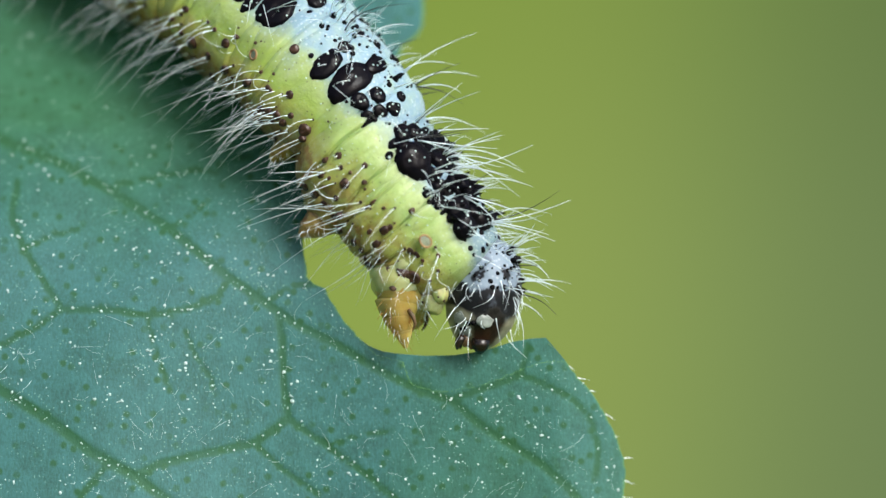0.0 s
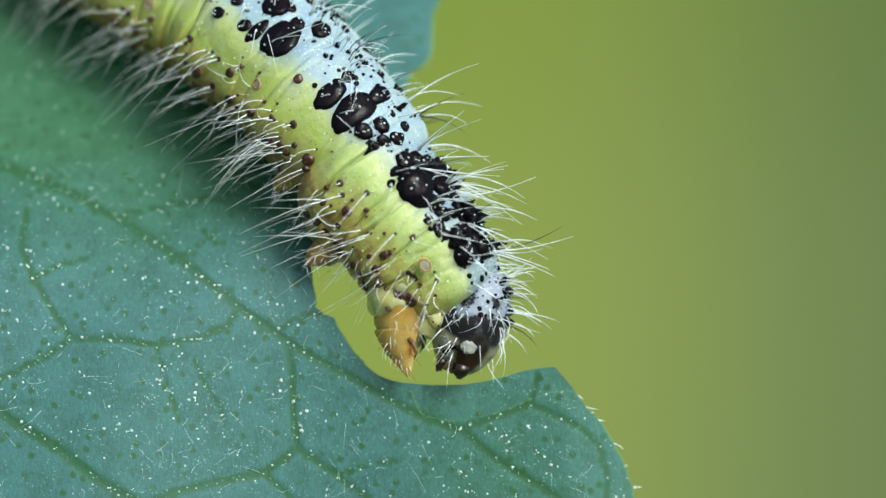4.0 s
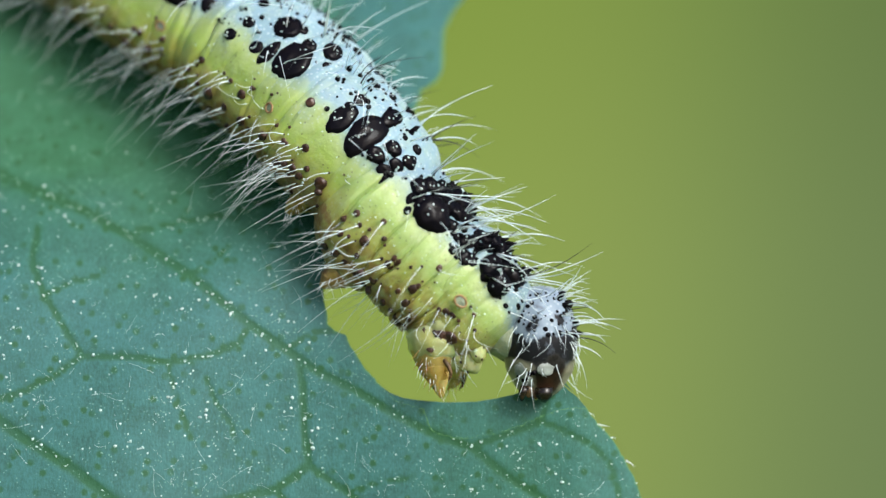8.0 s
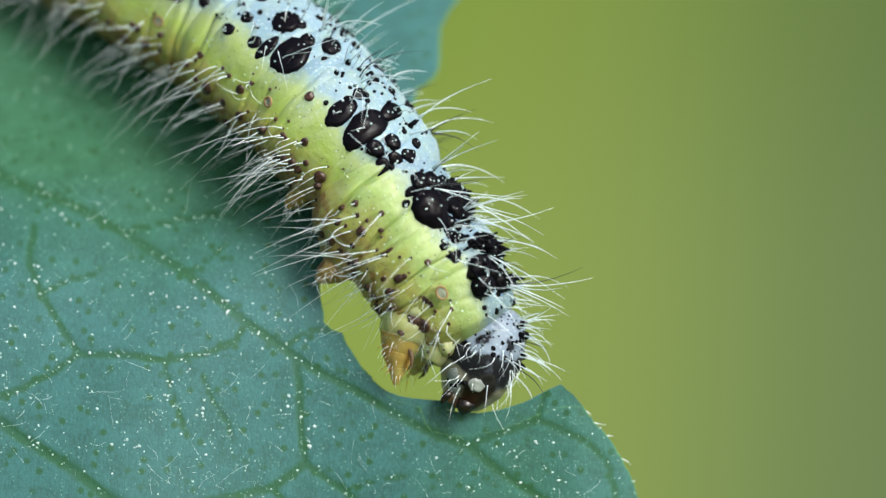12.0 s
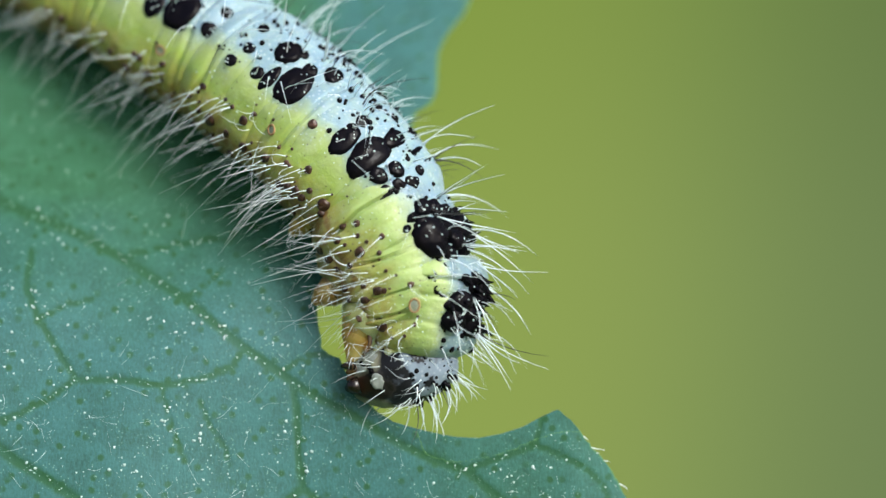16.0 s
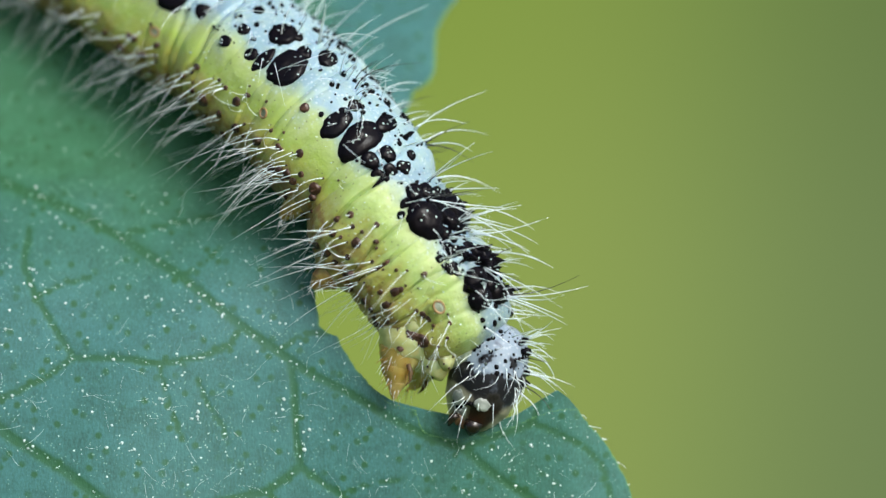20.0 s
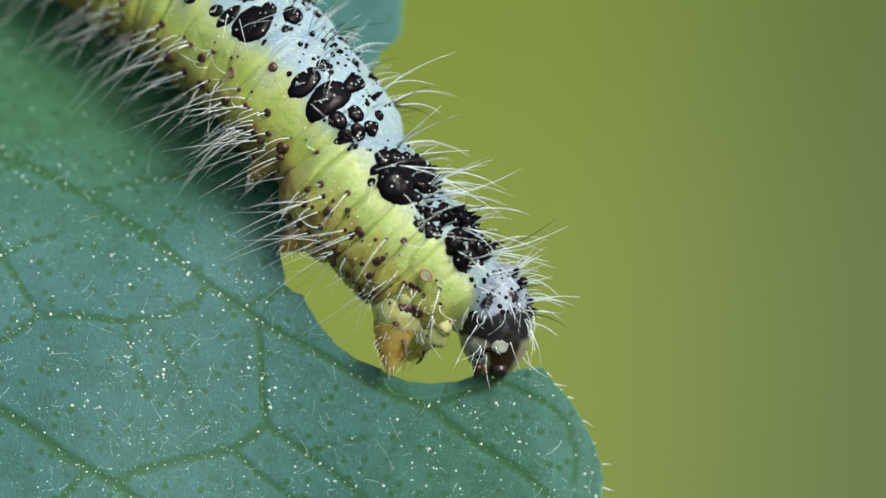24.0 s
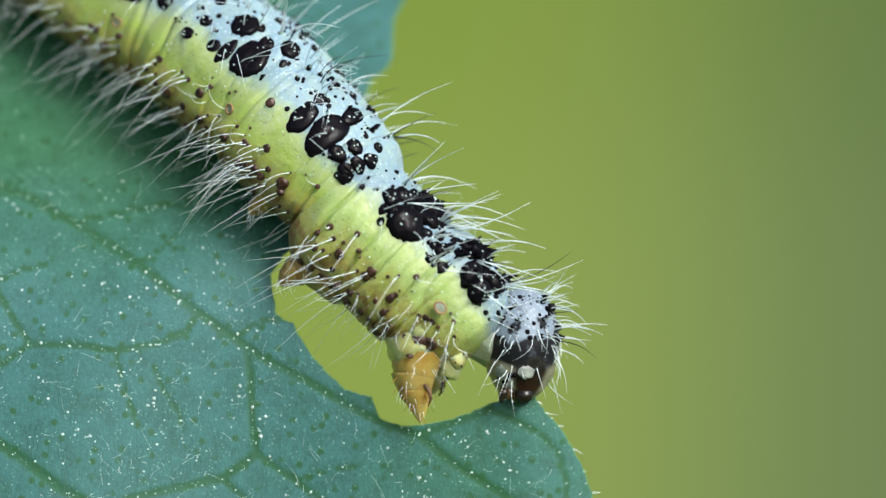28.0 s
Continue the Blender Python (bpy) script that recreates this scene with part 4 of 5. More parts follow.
T1 = RINGS["T1"].ob
lump("leg_base", 708, 492, -0.40, 46, 52, 60, 72, CREAM, "swollen cream base of the front leg", T1, 1, uneven=0.1)
lump("leg_base", 742, 512, -0.10, 36, 30, 44, 80, CREAM, "swollen cream base of the far front leg", T1, 9, uneven=0.14)
lump("side_bulge", 750, 432, -1.0, 44, 40, 44, 52, SKIN_FRONT, "puffy yellow bulge round the breathing hole", T1, 4, (0.47, 0.45), 0.14)
lump("side_bulge", 722, 462, -0.80, 28, 40, 42, 60, CREAM, "puffy fold above the front leg", T1, 6, uneven=0.12)
lump("neck_lobe", 779, 508, -0.70, 31, 17, 24, 84, CREAM, "pale fleshy sac hanging under the neck", T1, 2, uneven=0.12)
lump("neck_lobe", 776, 478, -0.78, 30, 24, 32, 66, CREAM, "pale fleshy lobe beside the neck", T1, 8, uneven=0.1)
lump("neck_lobe", 766, 524, -0.25, 34, 26, 36, 88, CREAM, "yellowish fleshy sac between neck and leg", T1, 12, uneven=0.12)
for u, v, d, su, sv, turn in ((732, 490, -1.36, 13, 8, 30), (714, 484, -1.40, 10, 7, 20), (752, 484, -1.22, 6, 4, 40), (697, 512, -1.36, 6, 4, 10), (690, 478, -1.24, 6, 5, 60), (743, 500, -1.18, 5, 4, 0)):
    lump("brown_mark", u, v, d, su, sv, 2.5, turn, BROWN, "", T1, u, uneven=0.7)
lump("leg_base", 588, 362, 0.05, 58, 40, 60, 48, OCHRE, "brownish swollen base of the middle leg", RINGS["T3"].ob, 5, uneven=0.18)
NECK = part("neck", mesh_from("neck", *blob((0, 0, 0), (66 * K, 54 * K, 50 * K), None, 32, 20, 0.14, 3), COLLAR), caterpillar, "translucent pale neck fold behind the head")


# ---- what moves ----
def carried_to(u, v, d, u2, v2, turn):
    """Carries plan point (u, v) to (u2, v2) and turns about it."""
    return Matrix.Translation(spot_at(u2, v2, d)) @ pose(0, 0, 0, 0, turn, 0) @ Matrix.Translation(-spot_at(u, v, d))


HEAD_PATH = [
    (0, 855.3, 519.6, 98),
    (0.5, 845.9, 517, 100),
    (1, 834.7, 514.7, 102),
    (1.5, 829.2, 518.5, 103),
    (2, 840.8, 519.4, 102),
    (2.5, 833.8, 519, 103),
    (3, 824.5, 517.9, 105),
    (3.5, 816.5, 515.6, 106),
    (5.5, 826.6, 504.6, 103),
    (6, 837.5, 501.4, 100),
    (6.5, 826.9, 504.4, 102),
    (7, 873.7, 521.7, 93),
    (7.5, 923.2, 507.1, 84),
    (8, 918.6, 522.3, 90),
    (8.5, 904.3, 542.2, 93),
    (9, 889.1, 544.3, 98),
    (9.5, 878, 526.6, 104),
    (10, 863.9, 548, 108),
    (10.5, 865.2, 538.7, 109),
    (11, 859.8, 546, 108),
    (11.5, 840.2, 555.6, 112),
    (12, 824, 553.3, 115),
    (12.5, 794, 559.7, 124),
    (13, 770.4, 557.5, 130),
    (13.5, 775.6, 550.5, 131),
    (15.5, 708.3, 528.9, 158),
    (16, 687, 528.4, 165),
    (16.5, 680.1, 519, 172),
    (17, 854, 535.1, 95),
    (17.5, 889.5, 528.5, 90),
    (18, 891.1, 523.8, 92),
    (18.5, 884.9, 529.4, 94),
    (19, 880.3, 539.4, 99),
    (19.5, 861.6, 561.6, 106),
    (20, 839.8, 581.5, 111),
    (20.5, 820.9, 575.3, 113),
    (21, 804.4, 574.1, 114),
    (21.5, 806.1, 566.8, 116),
    (23.5, 923.8, 539.6, 91),
    (24, 914.2, 553.5, 90),
    (24.5, 900.7, 565.8, 93),
    (25, 888, 571.2, 98),
    (25.5, 878, 572, 103),
    (26, 846.9, 596, 115),
    (26.5, 842.2, 597.7, 121),
    (27, 816, 597.8, 127),
    (27.5, 820, 591.2, 114),
    (28, 978.6, 547.5, 92),
]


def paced(rows):
    """Adds rows where a turn is quick: it starts late at 16.5 s and comes early at 27.5 s."""
    out = []
    for (t, m), (t2, m2) in zip(rows, rows[1:]):
        out.append((t, m))
        for k, w in {16.5: ((16.7, 0.12), (16.8, 0.6), (16.9, 0.9)), 27.5: ((27.7, 0.65), (27.8, 0.83))}.get(t, ()):
            if t2 - t < 0.6:
                q = m.to_quaternion().slerp(m2.to_quaternion(), w)
                out.append((k, Matrix.Translation(m.translation.lerp(m2.translation, w)) @ q.to_matrix().to_4x4()))
    return out + [rows[-1]]


def head_at(t):
    for (t0, u0, v0, a0), (t1, u1, v1, a1) in zip(HEAD_PATH, HEAD_PATH[1:]):
        if t0 <= t <= t1:
            w = (t - t0) / (t1 - t0)
            return u0 + (u1 - u0) * w, v0 + (v1 - v0) * w, a0 + (a1 - a0) * w
    return HEAD_PATH[-1][1:]


def bite_time(u, start, stop):
    """When the jaws reach plan column u on their way back along the margin."""
    for i in range(int((stop - start) * 10)):
        hu, hv, a = head_at(start + 0.1 * i)
        if hu + 99 * math.cos(radians(a)) - 6 < u:
            return start + 0.1 * i
    return stop


def motions():
    walk(head, paced([(t, at(u, v, 0.0, a)) for t, u, v, a in HEAD_PATH]))
    walk(NECK, paced([
        (0, at(815.05, 484.14, 0.05, 65.6)),
        (0.5, at(808.91, 481.52, 0.05, 67.25)),
        (1, at(801.4, 478.79, 0.05, 68.85)),
        (1.5, at(798.57, 481.88, 0.05, 69.65)),
        (2, at(803.92, 483.44, 0.05, 68.85)),
        (2.5, at(798.6, 482.33, 0.05, 69.65)),
        (3, at(792.07, 481.65, 0.05, 71.3)),
        (3.5, at(787.07, 478.81, 0.05, 72.1)),
        (5.5, at(795.8, 471.12, 0.05, 69.65)),
        (6, at(801.39, 469.06, 0.05, 67.25)),
        (6.5, at(791.45, 470.86, 0.05, 68.85)),
        (7, at(820.68, 488.16, 0.05, 62.05)),
        (7.5, at(852.62, 486.96, 0.05, 56.2)),
        (8, at(856.89, 497.64, 0.05, 60.1)),
        (8.5, at(849.35, 508.17, 0.05, 62.05)),
        (9, at(841.04, 508.35, 0.05, 65.6)),
        (9.5, at(834.15, 496.51, 0.05, 70.5)),
        (10, at(825.36, 504.68, 0.05, 73.7)),
        (10.5, at(824.17, 499.82, 0.05, 74.55)),
        (11, at(820.38, 503.4, 0.05, 73.7)),
        (11.5, at(808.8, 506.69, 0.05, 76.95)),
        (12, at(798.44, 506.87, 0.05, 79.4)),
        (12.5, at(780.42, 513.49, 0.05, 86.7)),
        (13, at(764, 514.99, 0.05, 91.55)),
        (13.5, at(767.65, 509.07, 0.05, 92.35)),
        (15.5, at(722.26, 489.58, 0.05, 114.2)),
        (16, at(707.22, 490.16, 0.05, 119.9)),
        (16.5, at(702.55, 482.47, 0.05, 125.55)),
        (17, at(814.3, 495.22, 0.05, 63.35)),
        (17.5, at(840.94, 496.74, 0.05, 60.1)),
        (18, at(840.94, 495.8, 0.05, 61.4)),
        (18.5, at(838.04, 501.16, 0.05, 62.7)),
        (19, at(835.8, 511.18, 0.05, 66.45)),
        (19.5, at(823.59, 520.96, 0.05, 72.1)),
        (20, at(808.19, 529.66, 0.05, 76.15)),
        (20.5, at(797.01, 523.93, 0.05, 77.75)),
        (21, at(784.18, 525.9, 0.05, 78.6)),
        (21.5, at(787.95, 521.54, 0.05, 80.2)),
        (23.5, at(871.27, 516.76, 0.05, 60.75)),
        (24, at(863.55, 525.59, 0.05, 60.1)),
        (24.5, at(855.1, 532.7, 0.05, 62.05)),
        (25, at(849.4, 535.19, 0.05, 65.6)),
        (25.5, at(840.99, 539.62, 0.05, 69.65)),
        (26, at(819.91, 551.83, 0.05, 79.4)),
        (26.5, at(816.33, 549.15, 0.05, 84.25)),
        (27, at(801.61, 547.55, 0.05, 89.1)),
        (27.5, at(806.44, 545.47, 0.05, 78.6)),
        (28, at(915.57, 526.32, 0.05, 61.4)),
    ]))
    walk(RINGS["T1"].ob, paced([
        (0, at(770, 425.4, 0, 53.2, 0)),
        (0.5, at(766.9, 422.7, 0, 54.5, 0)),
        (1, at(762.7, 419.6, 0, 55.7, 0)),
        (1.5, at(762.2, 422.1, 0, 56.3, 0)),
        (2, at(762.3, 424.2, 0, 55.7, 0)),
        (2.5, at(758.5, 422.5, 0, 56.3, 0)),
        (3, at(754.6, 422.1, 0, 57.6, 0)),
        (3.5, at(752.2, 418.8, 0, 58.2, 0)),
        (5.5, at(759.3, 413.9, 0, 56.3, 0)),
        (6, at(760.1, 412.8, 0, 54.5, 0)),
        (6.5, at(751, 413.6, 0, 55.7, 0)),
        (7, at(765.2, 430.5, 0, 51.1, 0)),
        (7.5, at(783.5, 438.5, 0, 48.4, 0)),
        (8, at(794.6, 446.7, 0, 50.2, 0)),
        (8.5, at(792.3, 450.1, 0, 51.1, 0)),
        (9, at(789.6, 449.2, 0, 53.2, 0)),
        (9.5, at(787.2, 442, 0, 57, 0)),
        (10, at(783.3, 439.3, 0, 59.4, 0)),
        (10.5, at(780.3, 438, 0, 60.1, 0)),
        (11, at(777.6, 438.6, 0, 59.4, 0)),
        (11.5, at(773.2, 436.6, 0, 61.9, 0)),
        (12, at(768.1, 438.7, 0, 63.8, 0)),
        (12.5, at(761.2, 445.1, 0, 69.4, 0)),
        (13, at(751.5, 449.3, 0, 73.1, 0)),
        (13.5, at(754, 444.2, 0, 73.7, 0)),
        (15.5, at(730.8, 424.1, 0, 90.4, 0)),
        (16, at(722.3, 424.8, 0, 94.8, 0)),
        (16.5, at(720.9, 417.7, 0, 99.1, 0)),
        (17, at(769.5, 432.7, 0, 51.7, 0)),
        (17.5, at(789.4, 440, 0, 50.2, 0)),
        (18, at(787.9, 442.5, 0, 50.8, 0)),
        (18.5, at(787.5, 448, 0, 51.4, 0)),
        (19, at(787.5, 458.3, 0, 53.9, 0)),
        (19.5, at(781.7, 457.8, 0, 58.2, 0)),
        (20, at(772.3, 457.2, 0, 61.3, 0)),
        (20.5, at(767.7, 451.8, 0, 62.5, 0)),
        (21, at(758.1, 456.3, 0, 63.2, 0)),
        (21.5, at(763.8, 454.3, 0, 64.4, 0)),
        (23.5, at(816.4, 467.5, 0, 50.5, 0)),
        (24, at(810.3, 472, 0, 50.2, 0)),
        (24.5, at(805.7, 475.4, 0, 51.1, 0)),
        (25, at(805.7, 476, 0, 53.2, 0)),
        (25.5, at(799.4, 483.3, 0, 56.3, 0)),
        (26, at(788.4, 485.5, 0, 63.8, 0)),
        (26.5, at(786.6, 479, 0, 67.5, 0)),
        (27, at(782.1, 475.7, 0, 71.2, 0)),
        (27.5, at(785.8, 477.9, 0, 63.2, 0)),
        (28, at(852, 478.6, 0, 50.8, 0)),
    ]))
    walk(RINGS["T2"].ob, paced([
        (0, at(714.9, 375.2, 0.1, 50.6, 0)),
        (0.5, at(712.2, 373.5, 0.1, 51.2, 0)),
        (1, at(707.8, 372, 0.1, 51.7, 0)),
        (1.5, at(707.4, 372.8, 0.1, 52.1, 0)),
        (2, at(706.4, 374.2, 0.1, 51.8, 0)),
        (2.5, at(703.5, 372.8, 0.1, 52.2, 0)),
        (3, at(700.7, 372.1, 0.1, 53, 0)),
        (3.5, at(699, 369.8, 0.1, 53.3, 0)),
        (5.5, at(702.2, 367.3, 0.1, 51.4, 0)),
        (6, at(702, 367.7, 0.1, 50.2, 0)),
        (6.5, at(695.6, 366.7, 0.1, 51.5, 0)),
        (7, at(705.3, 379.4, 0.1, 49.1, 0)),
        (7.5, at(718.9, 386.4, 0.1, 47, 0)),
        (8, at(726.2, 393.2, 0.1, 47.4, 0)),
        (8.5, at(724.4, 393.4, 0.1, 48.3, 0)),
        (9, at(724.4, 392.3, 0.1, 49.7, 0)),
        (9.5, at(724.6, 387.4, 0.1, 51.6, 0)),
        (10, at(721.4, 385.2, 0.1, 52.6, 0)),
        (10.5, at(720.4, 384.9, 0.1, 53.2, 0)),
        (11, at(717.7, 385, 0.1, 53, 0)),
        (11.5, at(715.3, 381.4, 0.1, 54.7, 0)),
        (12, at(712.2, 383.7, 0.1, 56.1, 0)),
        (12.5, at(707.8, 388.1, 0.1, 59.5, 0)),
        (13, at(700.6, 388.9, 0.1, 62.1, 0)),
        (13.5, at(704, 385.2, 0.1, 62.3, 0)),
        (15.5, at(693, 372.2, 0.1, 71.6, 0)),
        (16, at(688.2, 373.4, 0.1, 74.4, 0)),
        (16.5, at(688.5, 368.5, 0.1, 76.5, 0)),
        (17, at(715.8, 384.1, 0.1, 50, 0)),
        (17.5, at(728.4, 391.4, 0.1, 48, 0)),
        (18, at(727.8, 393.3, 0.1, 48.4, 0)),
        (18.5, at(725.6, 396.4, 0.1, 48.7, 0)),
        (19, at(726, 404.2, 0.1, 50.1, 0)),
        (19.5, at(721.5, 401.9, 0.1, 52.6, 0)),
        (20, at(714.7, 399.9, 0.1, 54.8, 0)),
        (20.5, at(712.2, 395.2, 0.1, 55.7, 0)),
        (21, at(705.6, 398.6, 0.1, 56.7, 0)),
        (21.5, at(709.8, 396.8, 0.1, 57, 0)),
        (23.5, at(745, 414.5, 0.1, 47.4, 0)),
        (24, at(740.2, 416.4, 0.1, 47.8, 0)),
        (24.5, at(739.1, 417.8, 0.1, 48.8, 0)),
        (25, at(740.4, 417.2, 0.1, 49.9, 0)),
        (25.5, at(738.8, 423.3, 0.1, 52.5, 0)),
        (26, at(730.1, 423.9, 0.1, 56.5, 0)),
        (26.5, at(728.9, 418.3, 0.1, 58.3, 0)),
        (27, at(726.9, 414.6, 0.1, 60.4, 0)),
        (27.5, at(728.7, 416.7, 0.1, 56.4, 0)),
        (28, at(778.5, 429.6, 0.1, 46.3, 0)),
    ]))
    walk(RINGS["T3"].ob, paced([
        (0, at(665, 302, 0.3, 48, -3)),
        (0.5, at(662.9, 301.5, 0.3, 47.8, -3)),
        (1, at(658.7, 301.5, 0.3, 47.8, -3)),
        (1.5, at(658.3, 300.7, 0.3, 47.8, -3)),
        (2, at(656.2, 301.4, 0.3, 47.8, -3)),
        (2.5, at(654.4, 300.3, 0.3, 48.1, -3)),
        (3, at(653, 299.3, 0.3, 48.5, -3)),
        (3.5, at(652.2, 298.1, 0.3, 48.4, -3)),
        (5.5, at(650.7, 297.9, 0.3, 46.4, -3)),
        (6, at(649, 299.5, 0.3, 46, -3)),
        (6.5, at(645.8, 296.8, 0.3, 47.2, -3)),
        (7, at(650.1, 305.1, 0.3, 47.2, -3)),
        (7.5, at(658.2, 311.1, 0.3, 45.6, -3)),
        (8, at(661.8, 316.5, 0.3, 44.7, -3)),
        (8.5, at(660.8, 313.6, 0.3, 45.5, -3)),
        (9, at(664.1, 312.4, 0.3, 46.1, -3)),
        (9.5, at(667.6, 310, 0.3, 46.1, -3)),
        (10, at(665.5, 308.3, 0.3, 45.7, -3)),
        (10.5, at(666.8, 309.2, 0.3, 46.4, -3)),
        (11, at(664.1, 308.6, 0.3, 46.6, -3)),
        (11.5, at(664.2, 303.6, 0.3, 47.6, -3)),
        (12, at(663.7, 306.2, 0.3, 48.4, -3)),
        (12.5, at(663, 309.2, 0.3, 49.6, -3)),
        (13, at(659.5, 307.1, 0.3, 51.2, -3)),
        (13.5, at(663.6, 304.9, 0.3, 50.9, -3)),
        (15.5, at(668.3, 300.7, 0.3, 52.8, -3)),
        (16, at(668.1, 303.1, 0.3, 54, -3)),
        (16.5, at(670.9, 300.9, 0.3, 54, -3)),
        (17, at(667, 312.5, 0.3, 48.3, -3)),
        (17.5, at(671.6, 319.7, 0.3, 45.8, -3)),
        (18, at(672.1, 320.9, 0.3, 46, -3)),
        (18.5, at(668.2, 321.8, 0.3, 45.9, -3)),
        (19, at(669.6, 327.1, 0.3, 46.3, -3)),
        (19.5, at(667.4, 323.3, 0.3, 47, -3)),
        (20, at(664, 320.1, 0.3, 48.3, -3)),
        (20.5, at(663.9, 316.2, 0.3, 48.9, -3)),
        (21, at(660.8, 318.7, 0.3, 50.3, -3)),
        (21.5, at(663.6, 317.1, 0.3, 49.5, -3)),
        (23.5, at(677.5, 338.2, 0.3, 44.3, -3)),
        (24, at(674.2, 337.6, 0.3, 45.4, -3)),
        (24.5, at(677, 337.1, 0.3, 46.5, -3)),
        (25, at(680.1, 335.4, 0.3, 46.5, -3)),
        (25.5, at(684.1, 340.6, 0.3, 48.6, -3)),
        (26, at(679.3, 340.1, 0.3, 49.3, -3)),
        (26.5, at(679.4, 335.6, 0.3, 49.1, -3)),
        (27, at(680.7, 331.7, 0.3, 49.5, -3)),
        (27.5, at(679.2, 333.1, 0.3, 49.6, -3)),
        (28, at(708.6, 357.3, 0.3, 41.8, -3)),
    ]))
    walk(RINGS["A1"].ob, paced([
        (0, at(589, 174, 0.9, 47, -16)),
        (0.5, at(587.5, 174.7, 0.9, 47, -16)),
        (1, at(584.7, 174.4, 0.9, 47.2, -16)),
        (1.5, at(583.6, 175.1, 0.9, 47.1, -16)),
        (2, at(582.9, 175.9, 0.9, 47.2, -16)),
        (2.5, at(582, 175.7, 0.9, 47.4, -16)),
        (3, at(580.5, 174.8, 0.9, 47.2, -16)),
        (3.5, at(579.8, 174.4, 0.9, 47.1, -16)),
        (5.5, at(575.9, 173.8, 0.9, 47.3, -16)),
        (6, at(575.1, 175, 0.9, 47.4, -16)),
        (6.5, at(573.6, 174.6, 0.9, 47.3, -16)),
        (7, at(576.1, 177.1, 0.9, 47.9, -16)),
        (7.5, at(578.6, 180.4, 0.9, 47.3, -16)),
        (8, at(580.6, 184.8, 0.9, 47, -16)),
        (8.5, at(581.4, 183.3, 0.9, 47.1, -16)),
        (9, at(581.7, 180.2, 0.9, 46.9, -16)),
        (9.5, at(584.1, 177, 0.9, 46.8, -16)),
        (10, at(582, 179.5, 0.9, 46.1, -16)),
        (10.5, at(585, 179.5, 0.9, 46.3, -16)),
        (11, at(583.1, 179.5, 0.9, 46.2, -16)),
        (11.5, at(584.1, 174.6, 0.9, 46.5, -16)),
        (12, at(585.2, 177.1, 0.9, 46.8, -16)),
        (12.5, at(585.1, 179, 0.9, 47.2, -16)),
        (13, at(587, 182.3, 0.9, 47, -16)),
        (13.5, at(589, 178.3, 0.9, 46.6, -16)),
        (15.5, at(594.4, 176.8, 0.9, 46.4, -16)),
        (16, at(596, 180.9, 0.9, 46.4, -16)),
        (16.5, at(597.9, 177.5, 0.9, 46.3, -16)),
        (17, at(590, 180.9, 0.9, 47.1, -16)),
        (17.5, at(588.5, 183.8, 0.9, 46.7, -16)),
        (18, at(590.1, 188.3, 0.9, 46.6, -16)),
        (18.5, at(587.4, 191.5, 0.9, 46.8, -16)),
        (19, at(587.5, 197.1, 0.9, 46.5, -16)),
        (19.5, at(586.4, 194.4, 0.9, 46.5, -16)),
        (20, at(585.4, 191.5, 0.9, 47, -16)),
        (20.5, at(587, 188.8, 0.9, 46.9, -16)),
        (21, at(585.9, 190.8, 0.9, 47, -16)),
        (21.5, at(587, 189.3, 0.9, 47.1, -16)),
        (23.5, at(589.6, 193.7, 0.9, 47.1, -16)),
        (24, at(589.5, 194.6, 0.9, 47.5, -16)),
        (24.5, at(591.1, 193.8, 0.9, 47.3, -16)),
        (25, at(591.3, 193.5, 0.9, 46.8, -16)),
        (25.5, at(599.3, 197.1, 0.9, 47.8, -16)),
        (26, at(594.8, 198.5, 0.9, 47.5, -16)),
        (26.5, at(597.9, 199.9, 0.9, 47.3, -16)),
        (27, at(597.2, 195.8, 0.9, 46.9, -16)),
        (27.5, at(598.6, 197.6, 0.9, 47.4, -16)),
        (28, at(604.5, 204.5, 0.9, 45.7, -16)),
    ]))
